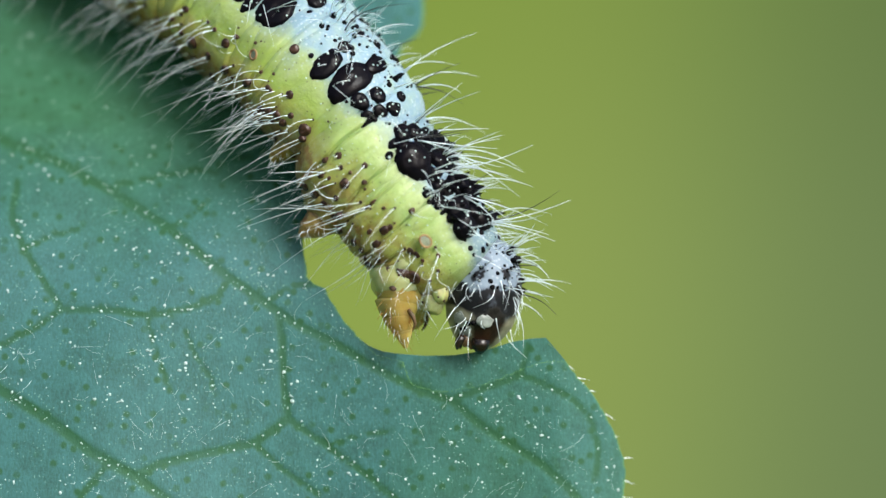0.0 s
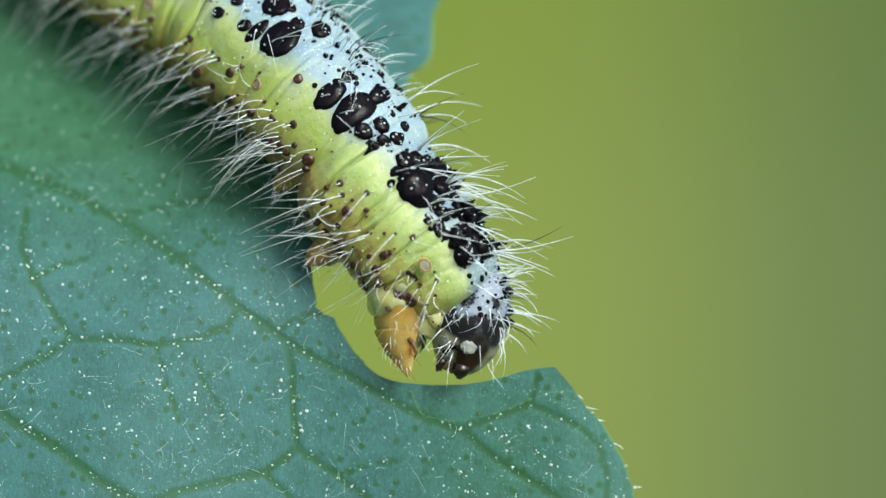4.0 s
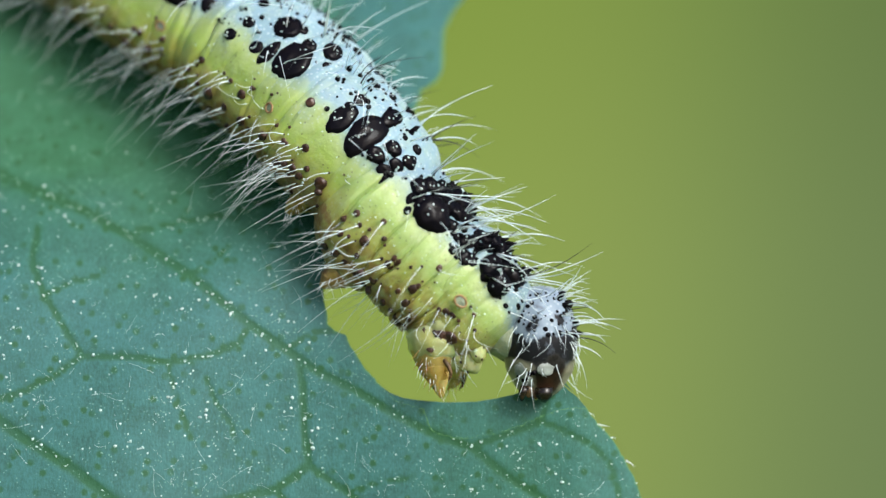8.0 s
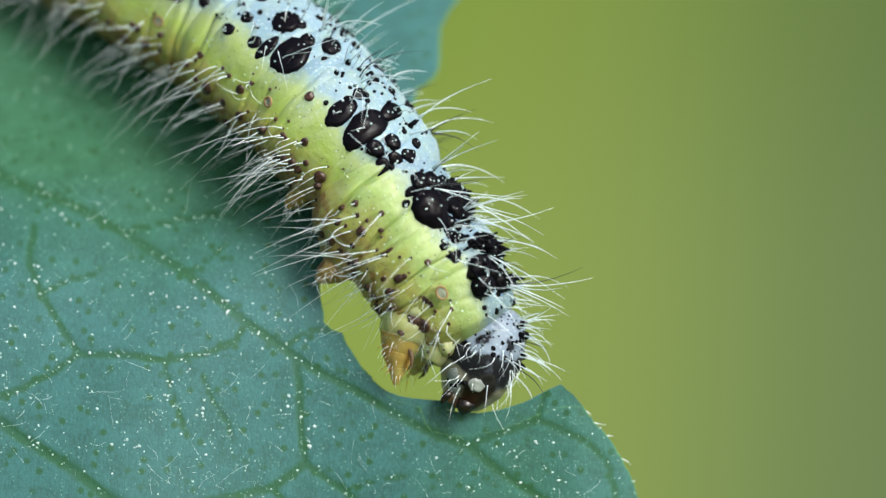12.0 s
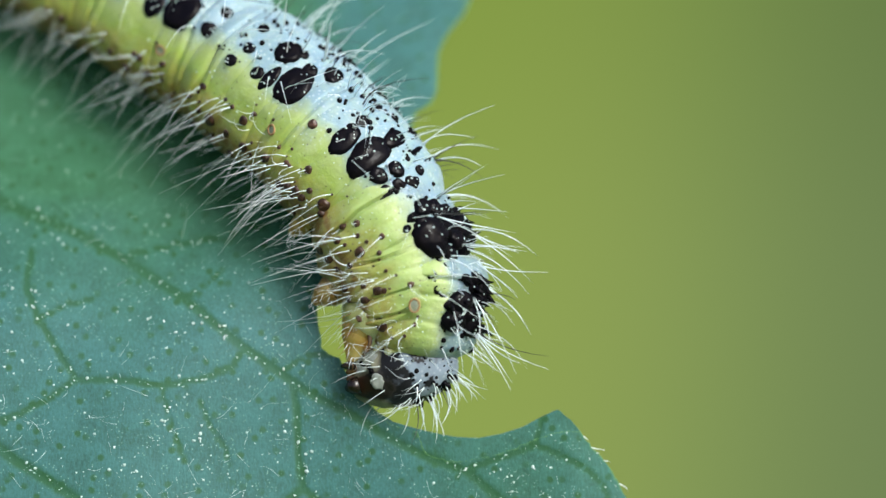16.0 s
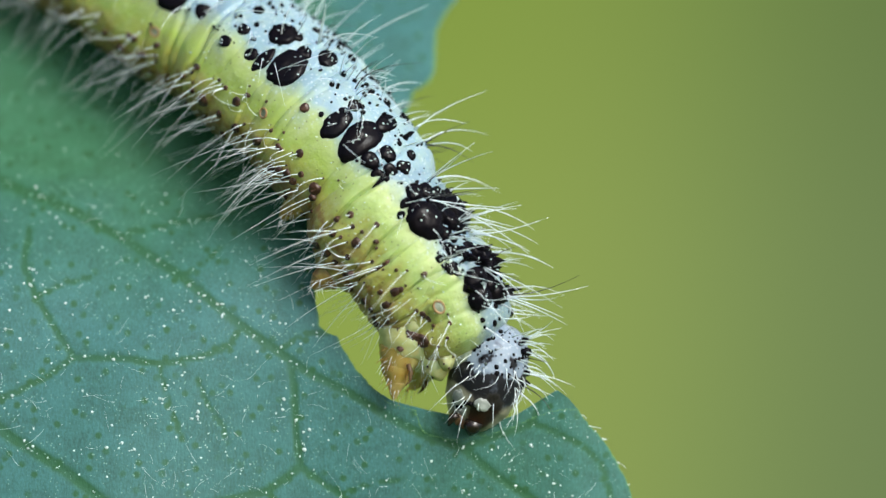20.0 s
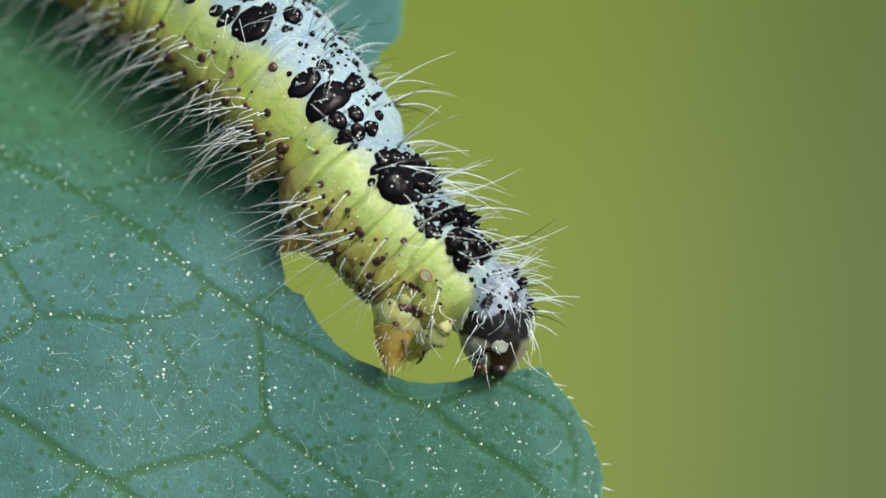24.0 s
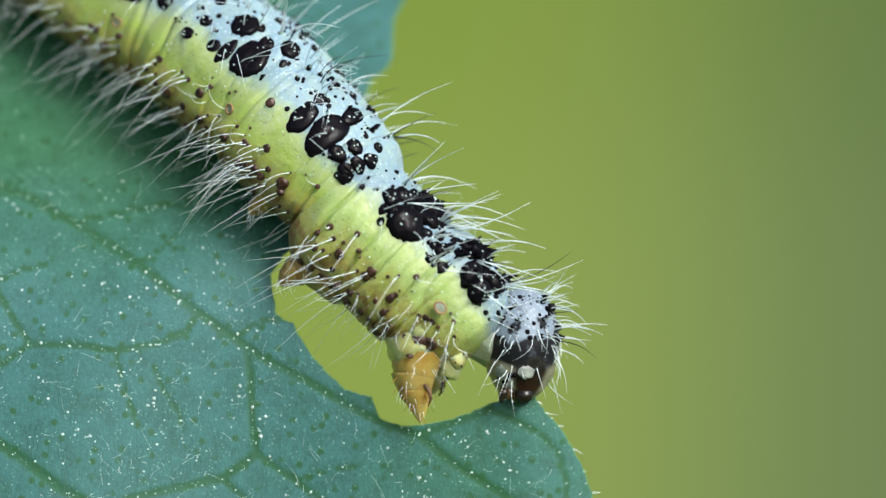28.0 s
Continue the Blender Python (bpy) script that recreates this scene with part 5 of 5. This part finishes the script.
    walk(RINGS["A2"].ob, paced([
        (0, at(465, 47, 2.2, 39, -24)),
        (0.5, at(463.4, 47, 2.2, 39.1, -24)),
        (1, at(460.7, 46.6, 2.2, 39.1, -24)),
        (1.5, at(460.3, 47.3, 2.2, 39.2, -24)),
        (2, at(458.8, 48.1, 2.2, 39.1, -24)),
        (2.5, at(459.4, 47.6, 2.2, 39.4, -24)),
        (3, at(457.3, 48.5, 2.2, 39.1, -24)),
        (3.5, at(456.5, 48.1, 2.2, 39.1, -24)),
        (5.5, at(454.2, 44.8, 2.2, 39.7, -24)),
        (6, at(452, 44.4, 2.2, 39.5, -24)),
        (6.5, at(450.6, 44.8, 2.2, 39.5, -24)),
        (7, at(453.9, 46.3, 2.2, 39.7, -24)),
        (7.5, at(455.5, 49.1, 2.2, 39.6, -24)),
        (8, at(457.4, 55.2, 2.2, 39.4, -24)),
        (8.5, at(458.2, 53.7, 2.2, 39.4, -24)),
        (9, at(458.6, 50.6, 2.2, 39.5, -24)),
        (9.5, at(459.5, 46.8, 2.2, 39.3, -24)),
        (10, at(457.2, 51, 2.2, 39.1, -24)),
        (10.5, at(460.4, 52.7, 2.2, 38.9, -24)),
        (11, at(457.8, 53.4, 2.2, 38.7, -24)),
        (11.5, at(459.5, 47.6, 2.2, 38.9, -24)),
        (12, at(460.7, 49.2, 2.2, 39, -24)),
        (12.5, at(461.7, 50.6, 2.2, 39.3, -24)),
        (13, at(463.6, 58.2, 2.2, 38.8, -24)),
        (13.5, at(464.9, 56, 2.2, 38.5, -24)),
        (15.5, at(468.7, 52.9, 2.2, 38.4, -24)),
        (16, at(470.5, 58.7, 2.2, 38.2, -24)),
        (16.5, at(471.6, 55.3, 2.2, 38.1, -24)),
        (17, at(466.6, 55.9, 2.2, 38.9, -24)),
        (17.5, at(465.1, 58.9, 2.2, 38.9, -24)),
        (18, at(466.5, 62.7, 2.2, 39, -24)),
        (18.5, at(464.5, 63.4, 2.2, 39.4, -24)),
        (19, at(464.6, 69.9, 2.2, 39.3, -24)),
        (19.5, at(463.4, 68, 2.2, 39.2, -24)),
        (20, at(463.3, 64.9, 2.2, 39.3, -24)),
        (20.5, at(463.5, 62.3, 2.2, 39, -24)),
        (21, at(461.7, 65.1, 2.2, 38.8, -24)),
        (21.5, at(464.2, 62.6, 2.2, 39.2, -24)),
        (23.5, at(462.2, 61.7, 2.2, 38.9, -24)),
        (24, at(462.2, 61.6, 2.2, 39, -24)),
        (24.5, at(463.7, 61.7, 2.2, 38.9, -24)),
        (25, at(463.7, 61.6, 2.2, 38.9, -24)),
        (25.5, at(472.8, 63.1, 2.2, 39.2, -24)),
        (26, at(468.3, 66.3, 2.2, 39.1, -24)),
        (26.5, at(471.3, 67.8, 2.2, 39, -24)),
        (27, at(469.9, 64.7, 2.2, 38.8, -24)),
        (27.5, at(472.7, 66.2, 2.2, 39.1, -24)),
        (28, at(474.6, 72.5, 2.2, 38.6, -24)),
    ]))
    walk(RINGS["A3"].ob, paced([
        (0, at(288, -80, 4.2, 32, -27)),
        (0.5, at(286.7, -80, 4.2, 32, -27)),
        (1, at(284.6, -80.3, 4.2, 32, -27)),
        (1.5, at(284.3, -79.7, 4.2, 32.1, -27)),
        (2, at(283, -79.1, 4.2, 32, -27)),
        (2.5, at(283.7, -79.4, 4.2, 32.2, -27)),
        (3, at(281.8, -78.8, 4.2, 32, -27)),
        (3.5, at(281.2, -79.1, 4.2, 32, -27)),
        (5.5, at(279.7, -81.6, 4.2, 32.3, -27)),
        (6, at(277.9, -82, 4.2, 32.3, -27)),
        (6.5, at(276.7, -81.6, 4.2, 32.2, -27)),
        (7, at(279.4, -80.4, 4.2, 32.3, -27)),
        (7.5, at(280.6, -78.2, 4.2, 32.3, -27)),
        (8, at(282.1, -73.4, 4.2, 32.2, -27)),
        (8.5, at(282.7, -74.5, 4.2, 32.2, -27)),
        (9, at(283, -77, 4.2, 32.2, -27)),
        (9.5, at(283.7, -80.1, 4.2, 32.1, -27)),
        (10, at(281.8, -76.7, 4.2, 32.1, -27)),
        (10.5, at(284.3, -75.5, 4.2, 32, -27)),
        (11, at(282.1, -74.9, 4.2, 31.9, -27)),
        (11.5, at(283.6, -79.5, 4.2, 32, -27)),
        (12, at(284.6, -78.3, 4.2, 32, -27)),
        (12.5, at(285.5, -77, 4.2, 32.1, -27)),
        (13, at(286.8, -71.1, 4.2, 31.9, -27)),
        (13.5, at(287.7, -73, 4.2, 31.7, -27)),
        (15.5, at(290.7, -75.4, 4.2, 31.7, -27)),
        (16, at(292, -70.8, 4.2, 31.6, -27)),
        (16.5, at(292.9, -73.6, 4.2, 31.5, -27)),
        (17, at(289.2, -72.9, 4.2, 31.9, -27)),
        (17.5, at(288, -70.5, 4.2, 31.9, -27)),
        (18, at(289.2, -67.5, 4.2, 32, -27)),
        (18.5, at(287.8, -66.8, 4.2, 32.2, -27)),
        (19, at(287.8, -61.6, 4.2, 32.1, -27)),
        (19.5, at(286.8, -63.1, 4.2, 32.1, -27)),
        (20, at(286.8, -65.6, 4.2, 32.2, -27)),
        (20.5, at(286.8, -67.7, 4.2, 32, -27)),
        (21, at(285.3, -65.6, 4.2, 31.9, -27)),
        (21.5, at(287.4, -67.5, 4.2, 32.1, -27)),
        (23.5, at(285.8, -68.2, 4.2, 32, -27)),
        (24, at(285.8, -68.3, 4.2, 32, -27)),
        (24.5, at(287, -68.2, 4.2, 32, -27)),
        (25, at(287, -68.3, 4.2, 32, -27)),
        (25.5, at(294.3, -67, 4.2, 32.1, -27)),
        (26, at(290.6, -64.6, 4.2, 32, -27)),
        (26.5, at(293, -63.4, 4.2, 32, -27)),
        (27, at(291.8, -65.8, 4.2, 31.9, -27)),
        (27.5, at(294.2, -64.6, 4.2, 32, -27)),
        (28, at(295.5, -59.7, 4.2, 31.8, -27)),
    ]))
    walk(FRONT_LEG, paced([
        (0, carried_to(708, 495, -0.55, 708, 495, 0)),
        (0.5, carried_to(708, 495, -0.55, 703.46, 492.05, 0.14)),
        (1, carried_to(708, 495, -0.55, 697.97, 488.73, 0.17)),
        (1.5, carried_to(708, 495, -0.55, 696.92, 491.69, -0.38)),
        (2, carried_to(708, 495, -0.55, 698.02, 495.82, -2.07)),
        (2.5, carried_to(708, 495, -0.55, 693.75, 494.62, -2.59)),
        (3, carried_to(708, 495, -0.55, 688.5, 493.72, -2.45)),
        (3.5, carried_to(708, 495, -0.55, 686.29, 494.07, -3.44)),
        (5.5, carried_to(708, 495, -0.55, 697.39, 496.73, -6.51)),
        (6, carried_to(708, 495, -0.55, 701.33, 499.42, -8.39)),
        (6.5, carried_to(708, 495, -0.55, 686.83, 484.81, -4.24)),
        (7, carried_to(708, 495, -0.55, 704.07, 493.86, -5.34)),
        (7.5, carried_to(708, 495, -0.55, 724.68, 499.23, -5.51)),
        (8, carried_to(708, 495, -0.55, 734.09, 500.1, -0.4)),
        (8.5, carried_to(708, 495, -0.55, 732.5, 499.42, 5.19)),
        (9, carried_to(708, 495, -0.55, 730.22, 495.02, 12.49)),
        (9.5, carried_to(708, 495, -0.55, 723.74, 489.34, 15.72)),
        (10, carried_to(708, 495, -0.55, 716.7, 488.62, 17.17)),
        (10.5, carried_to(708, 495, -0.55, 712.12, 489.16, 15.56)),
        (11, carried_to(708, 495, -0.55, 709.34, 493.04, 12.54)),
        (11.5, carried_to(708, 495, -0.55, 703.11, 485.69, 15.64)),
        (12, carried_to(708, 495, -0.55, 697.04, 483.09, 18.22)),
        (12.5, carried_to(708, 495, -0.55, 687.09, 479.26, 23.67)),
        (13, carried_to(708, 495, -0.55, 676.73, 474.95, 27.3)),
        (13.5, carried_to(708, 495, -0.55, 676.39, 472.05, 23.4)),
        (15.5, carried_to(708, 495, -0.55, 645.97, 421.55, 24.14)),
        (16, carried_to(708, 495, -0.55, 639.21, 411.47, 27.58)),
        (16.5, carried_to(708, 495, -0.55, 632.01, 409.23, 25.08)),
        (17, carried_to(708, 495, -0.55, 708.83, 505.51, 24.07)),
        (17.5, carried_to(708, 495, -0.55, 731.26, 512.29, 22.02)),
        (18, carried_to(708, 495, -0.55, 729.03, 514.06, 21.86)),
        (18.5, carried_to(708, 495, -0.55, 731.3, 508.52, 24.24)),
        (19, carried_to(708, 495, -0.55, 732.54, 508.49, 29.12)),
        (19.5, carried_to(708, 495, -0.55, 719.2, 505.53, 24.41)),
        (20, carried_to(708, 495, -0.55, 704.24, 503.35, 18.76)),
        (20.5, carried_to(708, 495, -0.55, 697.59, 495.51, 15.03)),
        (21, carried_to(708, 495, -0.55, 686.17, 498.64, 10.69)),
        (21.5, carried_to(708, 495, -0.55, 691.52, 499.39, 16.63)),
        (23.5, carried_to(708, 495, -0.55, 757.82, 528.25, 6.56)),
        (24, carried_to(708, 495, -0.55, 754.01, 534.67, 17.31)),
        (24.5, carried_to(708, 495, -0.55, 752.14, 528.6, 23.62)),
        (25, carried_to(708, 495, -0.55, 755.03, 522.45, 32.27)),
        (25.5, carried_to(708, 495, -0.55, 739.86, 524.18, 19.83)),
        (26, carried_to(708, 495, -0.55, 718.37, 516.77, 14.42)),
        (26.5, carried_to(708, 495, -0.55, 715.95, 505.99, 20.94)),
        (27, carried_to(708, 495, -0.55, 710.87, 498.43, 27.02)),
        (27.5, carried_to(708, 495, -0.55, 723.56, 512.07, 30.99)),
        (28, carried_to(708, 495, -0.55, 794.07, 563.7, 1.36)),
    ]))
    walk(BACK_LEG, paced([
        (0, carried_to(738, 515, 0.75, 738, 515, 0)),
        (0.5, carried_to(738, 515, 0.75, 732.88, 511.55, 0.11)),
        (1, carried_to(738, 515, 0.75, 726.82, 507.72, 0.14)),
        (1.5, carried_to(738, 515, 0.75, 725.4, 509.84, -0.3)),
        (2, carried_to(738, 515, 0.75, 726.42, 512.32, -1.66)),
        (2.5, carried_to(738, 515, 0.75, 721.7, 510.24, -2.08)),
        (3, carried_to(738, 515, 0.75, 715.82, 508.98, -1.96)),
        (3.5, carried_to(738, 515, 0.75, 712.51, 505.27, -2.75)),
        (5.5, carried_to(738, 515, 0.75, 722.5, 501.64, -5.21)),
        (6, carried_to(738, 515, 0.75, 726.08, 501.65, -6.71)),
        (6.5, carried_to(738, 515, 0.75, 715.12, 501.72, -3.39)),
        (7, carried_to(738, 515, 0.75, 736.5, 521.21, -4.27)),
        (7.5, carried_to(738, 515, 0.75, 759.11, 530.46, -4.41)),
        (8, carried_to(738, 515, 0.75, 767.33, 537.85, -0.32)),
        (8.5, carried_to(738, 515, 0.75, 763.6, 540.81, 4.15)),
        (9, carried_to(738, 515, 0.75, 757.6, 538.8, 9.99)),
        (9.5, carried_to(738, 515, 0.75, 749.33, 529.28, 12.57)),
        (10, carried_to(738, 515, 0.75, 741.81, 524.92, 13.73)),
        (10.5, carried_to(738, 515, 0.75, 737.77, 523.11, 12.45)),
        (11, carried_to(738, 515, 0.75, 736.11, 524.22, 10.03)),
        (11.5, carried_to(738, 515, 0.75, 728.02, 520.33, 12.51)),
        (12, carried_to(738, 515, 0.75, 720.16, 520.88, 14.58)),
        (12.5, carried_to(738, 515, 0.75, 705.47, 522.21, 18.93)),
        (13, carried_to(738, 515, 0.75, 690.91, 522.66, 21.84)),
        (13.5, carried_to(738, 515, 0.75, 692.65, 516.92, 18.72)),
        (15.5, carried_to(738, 515, 0.75, 651.14, 476.12, 19.31)),
        (16, carried_to(738, 515, 0.75, 638.88, 470.56, 22.07)),
        (16.5, carried_to(738, 515, 0.75, 634.29, 457.07, 20.07)),
        (17, carried_to(738, 515, 0.75, 739.86, 523.11, 19.25)),
        (17.5, carried_to(738, 515, 0.75, 762.13, 531.15, 17.62)),
        (18, carried_to(738, 515, 0.75, 759.68, 533.36, 17.48)),
        (18.5, carried_to(738, 515, 0.75, 758.33, 538.56, 19.4)),
        (19, carried_to(738, 515, 0.75, 754.41, 547.5, 23.29)),
        (19.5, carried_to(738, 515, 0.75, 742.01, 544.27, 19.53)),
        (20, carried_to(738, 515, 0.75, 727.99, 541.4, 15.01)),
        (20.5, carried_to(738, 515, 0.75, 721.64, 535.05, 12.02)),
        (21, carried_to(738, 515, 0.75, 711.03, 538.98, 8.55)),
        (21.5, carried_to(738, 515, 0.75, 715.01, 535.98, 13.31)),
        (23.5, carried_to(738, 515, 0.75, 788.66, 558.51, 5.25)),
        (24, carried_to(738, 515, 0.75, 783.03, 563.15, 13.84)),
        (24.5, carried_to(738, 515, 0.75, 777, 566.11, 18.9)),
        (25, carried_to(738, 515, 0.75, 773.7, 565.6, 25.81)),
        (25.5, carried_to(738, 515, 0.75, 762.6, 571.04, 15.86)),
        (26, carried_to(738, 515, 0.75, 740.46, 567.68, 11.53)),
        (26.5, carried_to(738, 515, 0.75, 733.46, 557.92, 16.75)),
        (27, carried_to(738, 515, 0.75, 723.98, 551.03, 21.62)),
        (27.5, carried_to(738, 515, 0.75, 738.73, 560.58, 24.79)),
        (28, carried_to(738, 515, 0.75, 823.78, 569.46, 1.09)),
    ]))
    walk(MID_LEG, paced([
        (0, carried_to(578, 372, -0.1, 578, 372, 0)),
        (0.5, carried_to(578, 372, -0.1, 577.35, 371.93, -0.06)),
        (1, carried_to(578, 372, -0.1, 575.88, 371.93, -0.06)),
        (1.5, carried_to(578, 372, -0.1, 575.74, 371.65, -0.06)),
        (2, carried_to(578, 372, -0.1, 575.01, 371.9, -0.06)),
        (2.5, carried_to(578, 372, -0.1, 574.25, 371.35, 0.03)),
        (3, carried_to(578, 372, -0.1, 573.59, 370.79, 0.15)),
        (3.5, carried_to(578, 372, -0.1, 573.35, 370.42, 0.12)),
        (5.5, carried_to(578, 372, -0.1, 573.69, 371.41, -0.48)),
        (6, carried_to(578, 372, -0.1, 573.27, 372.17, -0.6)),
        (6.5, carried_to(578, 372, -0.1, 571.63, 370.6, -0.24)),
        (7, carried_to(578, 372, -0.1, 573.13, 373.51, -0.24)),
        (7.5, carried_to(578, 372, -0.1, 576.67, 376.44, -0.72)),
        (8, carried_to(578, 372, -0.1, 578.34, 378.79, -0.99)),
        (8.5, carried_to(578, 372, -0.1, 577.63, 377.36, -0.75)),
        (9, carried_to(578, 372, -0.1, 578.51, 376.64, -0.57)),
        (9.5, carried_to(578, 372, -0.1, 579.74, 375.8, -0.57)),
        (10, carried_to(578, 372, -0.1, 579.18, 375.41, -0.69)),
        (10.5, carried_to(578, 372, -0.1, 579.33, 375.36, -0.48)),
        (11, carried_to(578, 372, -0.1, 578.29, 375.05, -0.42)),
        (11.5, carried_to(578, 372, -0.1, 577.89, 372.77, -0.12)),
        (12, carried_to(578, 372, -0.1, 577.37, 373.26, 0.12)),
        (12.5, carried_to(578, 372, -0.1, 576.63, 373.66, 0.48)),
        (13, carried_to(578, 372, -0.1, 574.75, 372.05, 0.96)),
        (13.5, carried_to(578, 372, -0.1, 576.31, 371.44, 0.87)),
        (15.5, carried_to(578, 372, -0.1, 577.21, 368.91, 1.44)),
        (16, carried_to(578, 372, -0.1, 576.69, 369.07, 1.8)),
        (16.5, carried_to(578, 372, -0.1, 577.67, 368.3, 1.8)),
        (17, carried_to(578, 372, -0.1, 578.57, 375.52, 0.09)),
        (17.5, carried_to(578, 372, -0.1, 581.27, 379.35, -0.66)),
        (18, carried_to(578, 372, -0.1, 581.36, 379.66, -0.6)),
        (18.5, carried_to(578, 372, -0.1, 580.04, 380.03, -0.63)),
        (19, carried_to(578, 372, -0.1, 580.35, 381.68, -0.51)),
        (19.5, carried_to(578, 372, -0.1, 579.27, 379.98, -0.3)),
        (20, carried_to(578, 372, -0.1, 577.52, 378.18, 0.09)),
        (20.5, carried_to(578, 372, -0.1, 577.23, 376.49, 0.27)),
        (21, carried_to(578, 372, -0.1, 575.57, 376.6, 0.69)),
        (21.5, carried_to(578, 372, -0.1, 576.88, 376.48, 0.45)),
        (23.5, carried_to(578, 372, -0.1, 584.02, 386.58, -1.11)),
        (24, carried_to(578, 372, -0.1, 582.36, 385.82, -0.78)),
        (24.5, carried_to(578, 372, -0.1, 582.85, 385.07, -0.45)),
        (25, carried_to(578, 372, -0.1, 583.94, 384.48, -0.45)),
        (25.5, carried_to(578, 372, -0.1, 584.43, 385.19, 0.18)),
        (26, carried_to(578, 372, -0.1, 582.46, 384.64, 0.39)),
        (26.5, carried_to(578, 372, -0.1, 582.58, 383.17, 0.33)),
        (27, carried_to(578, 372, -0.1, 582.86, 381.59, 0.45)),
        (27.5, carried_to(578, 372, -0.1, 582.3, 382.03, 0.48)),
        (28, carried_to(578, 372, -0.1, 596.08, 394.5, -1.86)),
    ]))
    walk(HIND_LEG, paced([
        (0, carried_to(508, 266, 0.4, 508, 266, 0)),
        (0.5, carried_to(508, 266, 0.4, 506.5, 266.7, 0)),
        (1, carried_to(508, 266, 0.4, 503.38, 266.12, 0.06)),
        (1.5, carried_to(508, 266, 0.4, 502.44, 266.96, 0.03)),
        (2, carried_to(508, 266, 0.4, 501.58, 267.62, 0.06)),
        (2.5, carried_to(508, 266, 0.4, 500.36, 267.13, 0.12)),
        (3, carried_to(508, 266, 0.4, 499.18, 266.52, 0.06)),
        (3.5, carried_to(508, 266, 0.4, 498.64, 266.26, 0.03)),
        (5.5, carried_to(508, 266, 0.4, 494.42, 265.37, 0.09)),
        (6, carried_to(508, 266, 0.4, 493.46, 266.43, 0.12)),
        (6.5, carried_to(508, 266, 0.4, 492.12, 266.17, 0.09)),
        (7, carried_to(508, 266, 0.4, 493.66, 267.82, 0.27)),
        (7.5, carried_to(508, 266, 0.4, 497.12, 271.97, 0.09)),
        (8, carried_to(508, 266, 0.4, 499.6, 276.8, 0)),
        (8.5, carried_to(508, 266, 0.4, 500.24, 275.16, 0.03)),
        (9, carried_to(508, 266, 0.4, 500.86, 272.34, -0.03)),
        (9.5, carried_to(508, 266, 0.4, 503.42, 269.28, -0.06)),
        (10, carried_to(508, 266, 0.4, 502.46, 272.76, -0.27)),
        (10.5, carried_to(508, 266, 0.4, 505.13, 272.48, -0.21)),
        (11, carried_to(508, 266, 0.4, 503.39, 272.62, -0.24)),
        (11.5, carried_to(508, 266, 0.4, 503.91, 267.3, -0.15)),
        (12, carried_to(508, 266, 0.4, 504.52, 269.38, -0.06)),
        (12.5, carried_to(508, 266, 0.4, 503.78, 270.72, 0.06)),
        (13, carried_to(508, 266, 0.4, 506, 274.3, 0)),
        (13.5, carried_to(508, 266, 0.4, 508.64, 270.86, -0.12)),
        (15.5, carried_to(508, 266, 0.4, 514.37, 269.64, -0.18)),
        (16, carried_to(508, 266, 0.4, 515.97, 273.74, -0.18)),
        (16.5, carried_to(508, 266, 0.4, 518.03, 270.48, -0.21)),
        (17, carried_to(508, 266, 0.4, 508.84, 272.76, 0.03)),
        (17.5, carried_to(508, 266, 0.4, 507.98, 276.22, -0.09)),
        (18, carried_to(508, 266, 0.4, 509.74, 280.86, -0.12)),
        (18.5, carried_to(508, 266, 0.4, 506.72, 283.78, -0.06)),
        (19, carried_to(508, 266, 0.4, 507.31, 289.8, -0.15)),
        (19.5, carried_to(508, 266, 0.4, 506.21, 287.1, -0.15)),
        (20, carried_to(508, 266, 0.4, 504.4, 283.5, 0)),
        (20.5, carried_to(508, 266, 0.4, 506.16, 280.94, -0.03)),
        (21, carried_to(508, 266, 0.4, 504.9, 282.8, 0)),
        (21.5, carried_to(508, 266, 0.4, 505.84, 281.16, 0.03)),
        (23.5, carried_to(508, 266, 0.4, 508.44, 285.56, 0.03)),
        (24, carried_to(508, 266, 0.4, 507.7, 285.89, 0.15)),
        (24.5, carried_to(508, 266, 0.4, 509.62, 285.37, 0.09)),
        (25, carried_to(508, 266, 0.4, 510.62, 285.78, -0.06)),
        (25.5, carried_to(508, 266, 0.4, 517.02, 287.96, 0.24)),
        (26, carried_to(508, 266, 0.4, 513, 289.79, 0.15)),
        (26.5, carried_to(508, 266, 0.4, 516.42, 291.47, 0.09)),
        (27, carried_to(508, 266, 0.4, 516.36, 287.94, -0.03)),
        (27.5, carried_to(508, 266, 0.4, 516.96, 289.03, 0.12)),
        (28, carried_to(508, 266, 0.4, 525.61, 298.31, -0.39)),
    ]))
    for ob, mid, row in MORSELS:
        rest = [(0, pose(0, 0, 0))]
        start, stop = ((8.0, 13.0), (18.3, 21.4), (23.6, 27.2))[row]
        bite = bite_time(mid.x, start, stop)
        rest.append((bite - 0.15, pose(0, 0, 0)))
        for t, u, v, a in HEAD_PATH:
            if t > bite + 0.05:
                inner = at(u, v, 0.0, a).translation - spot_at(mid.x, mid.y, leaf_depth(mid.x, mid.y) + 0.1)
                rest.append((t, Matrix.Translation(inner)))
        if rest[-1][0] < 28:
            rest.append((28, rest[-1][1]))
        walk(ob, rest)


motions()
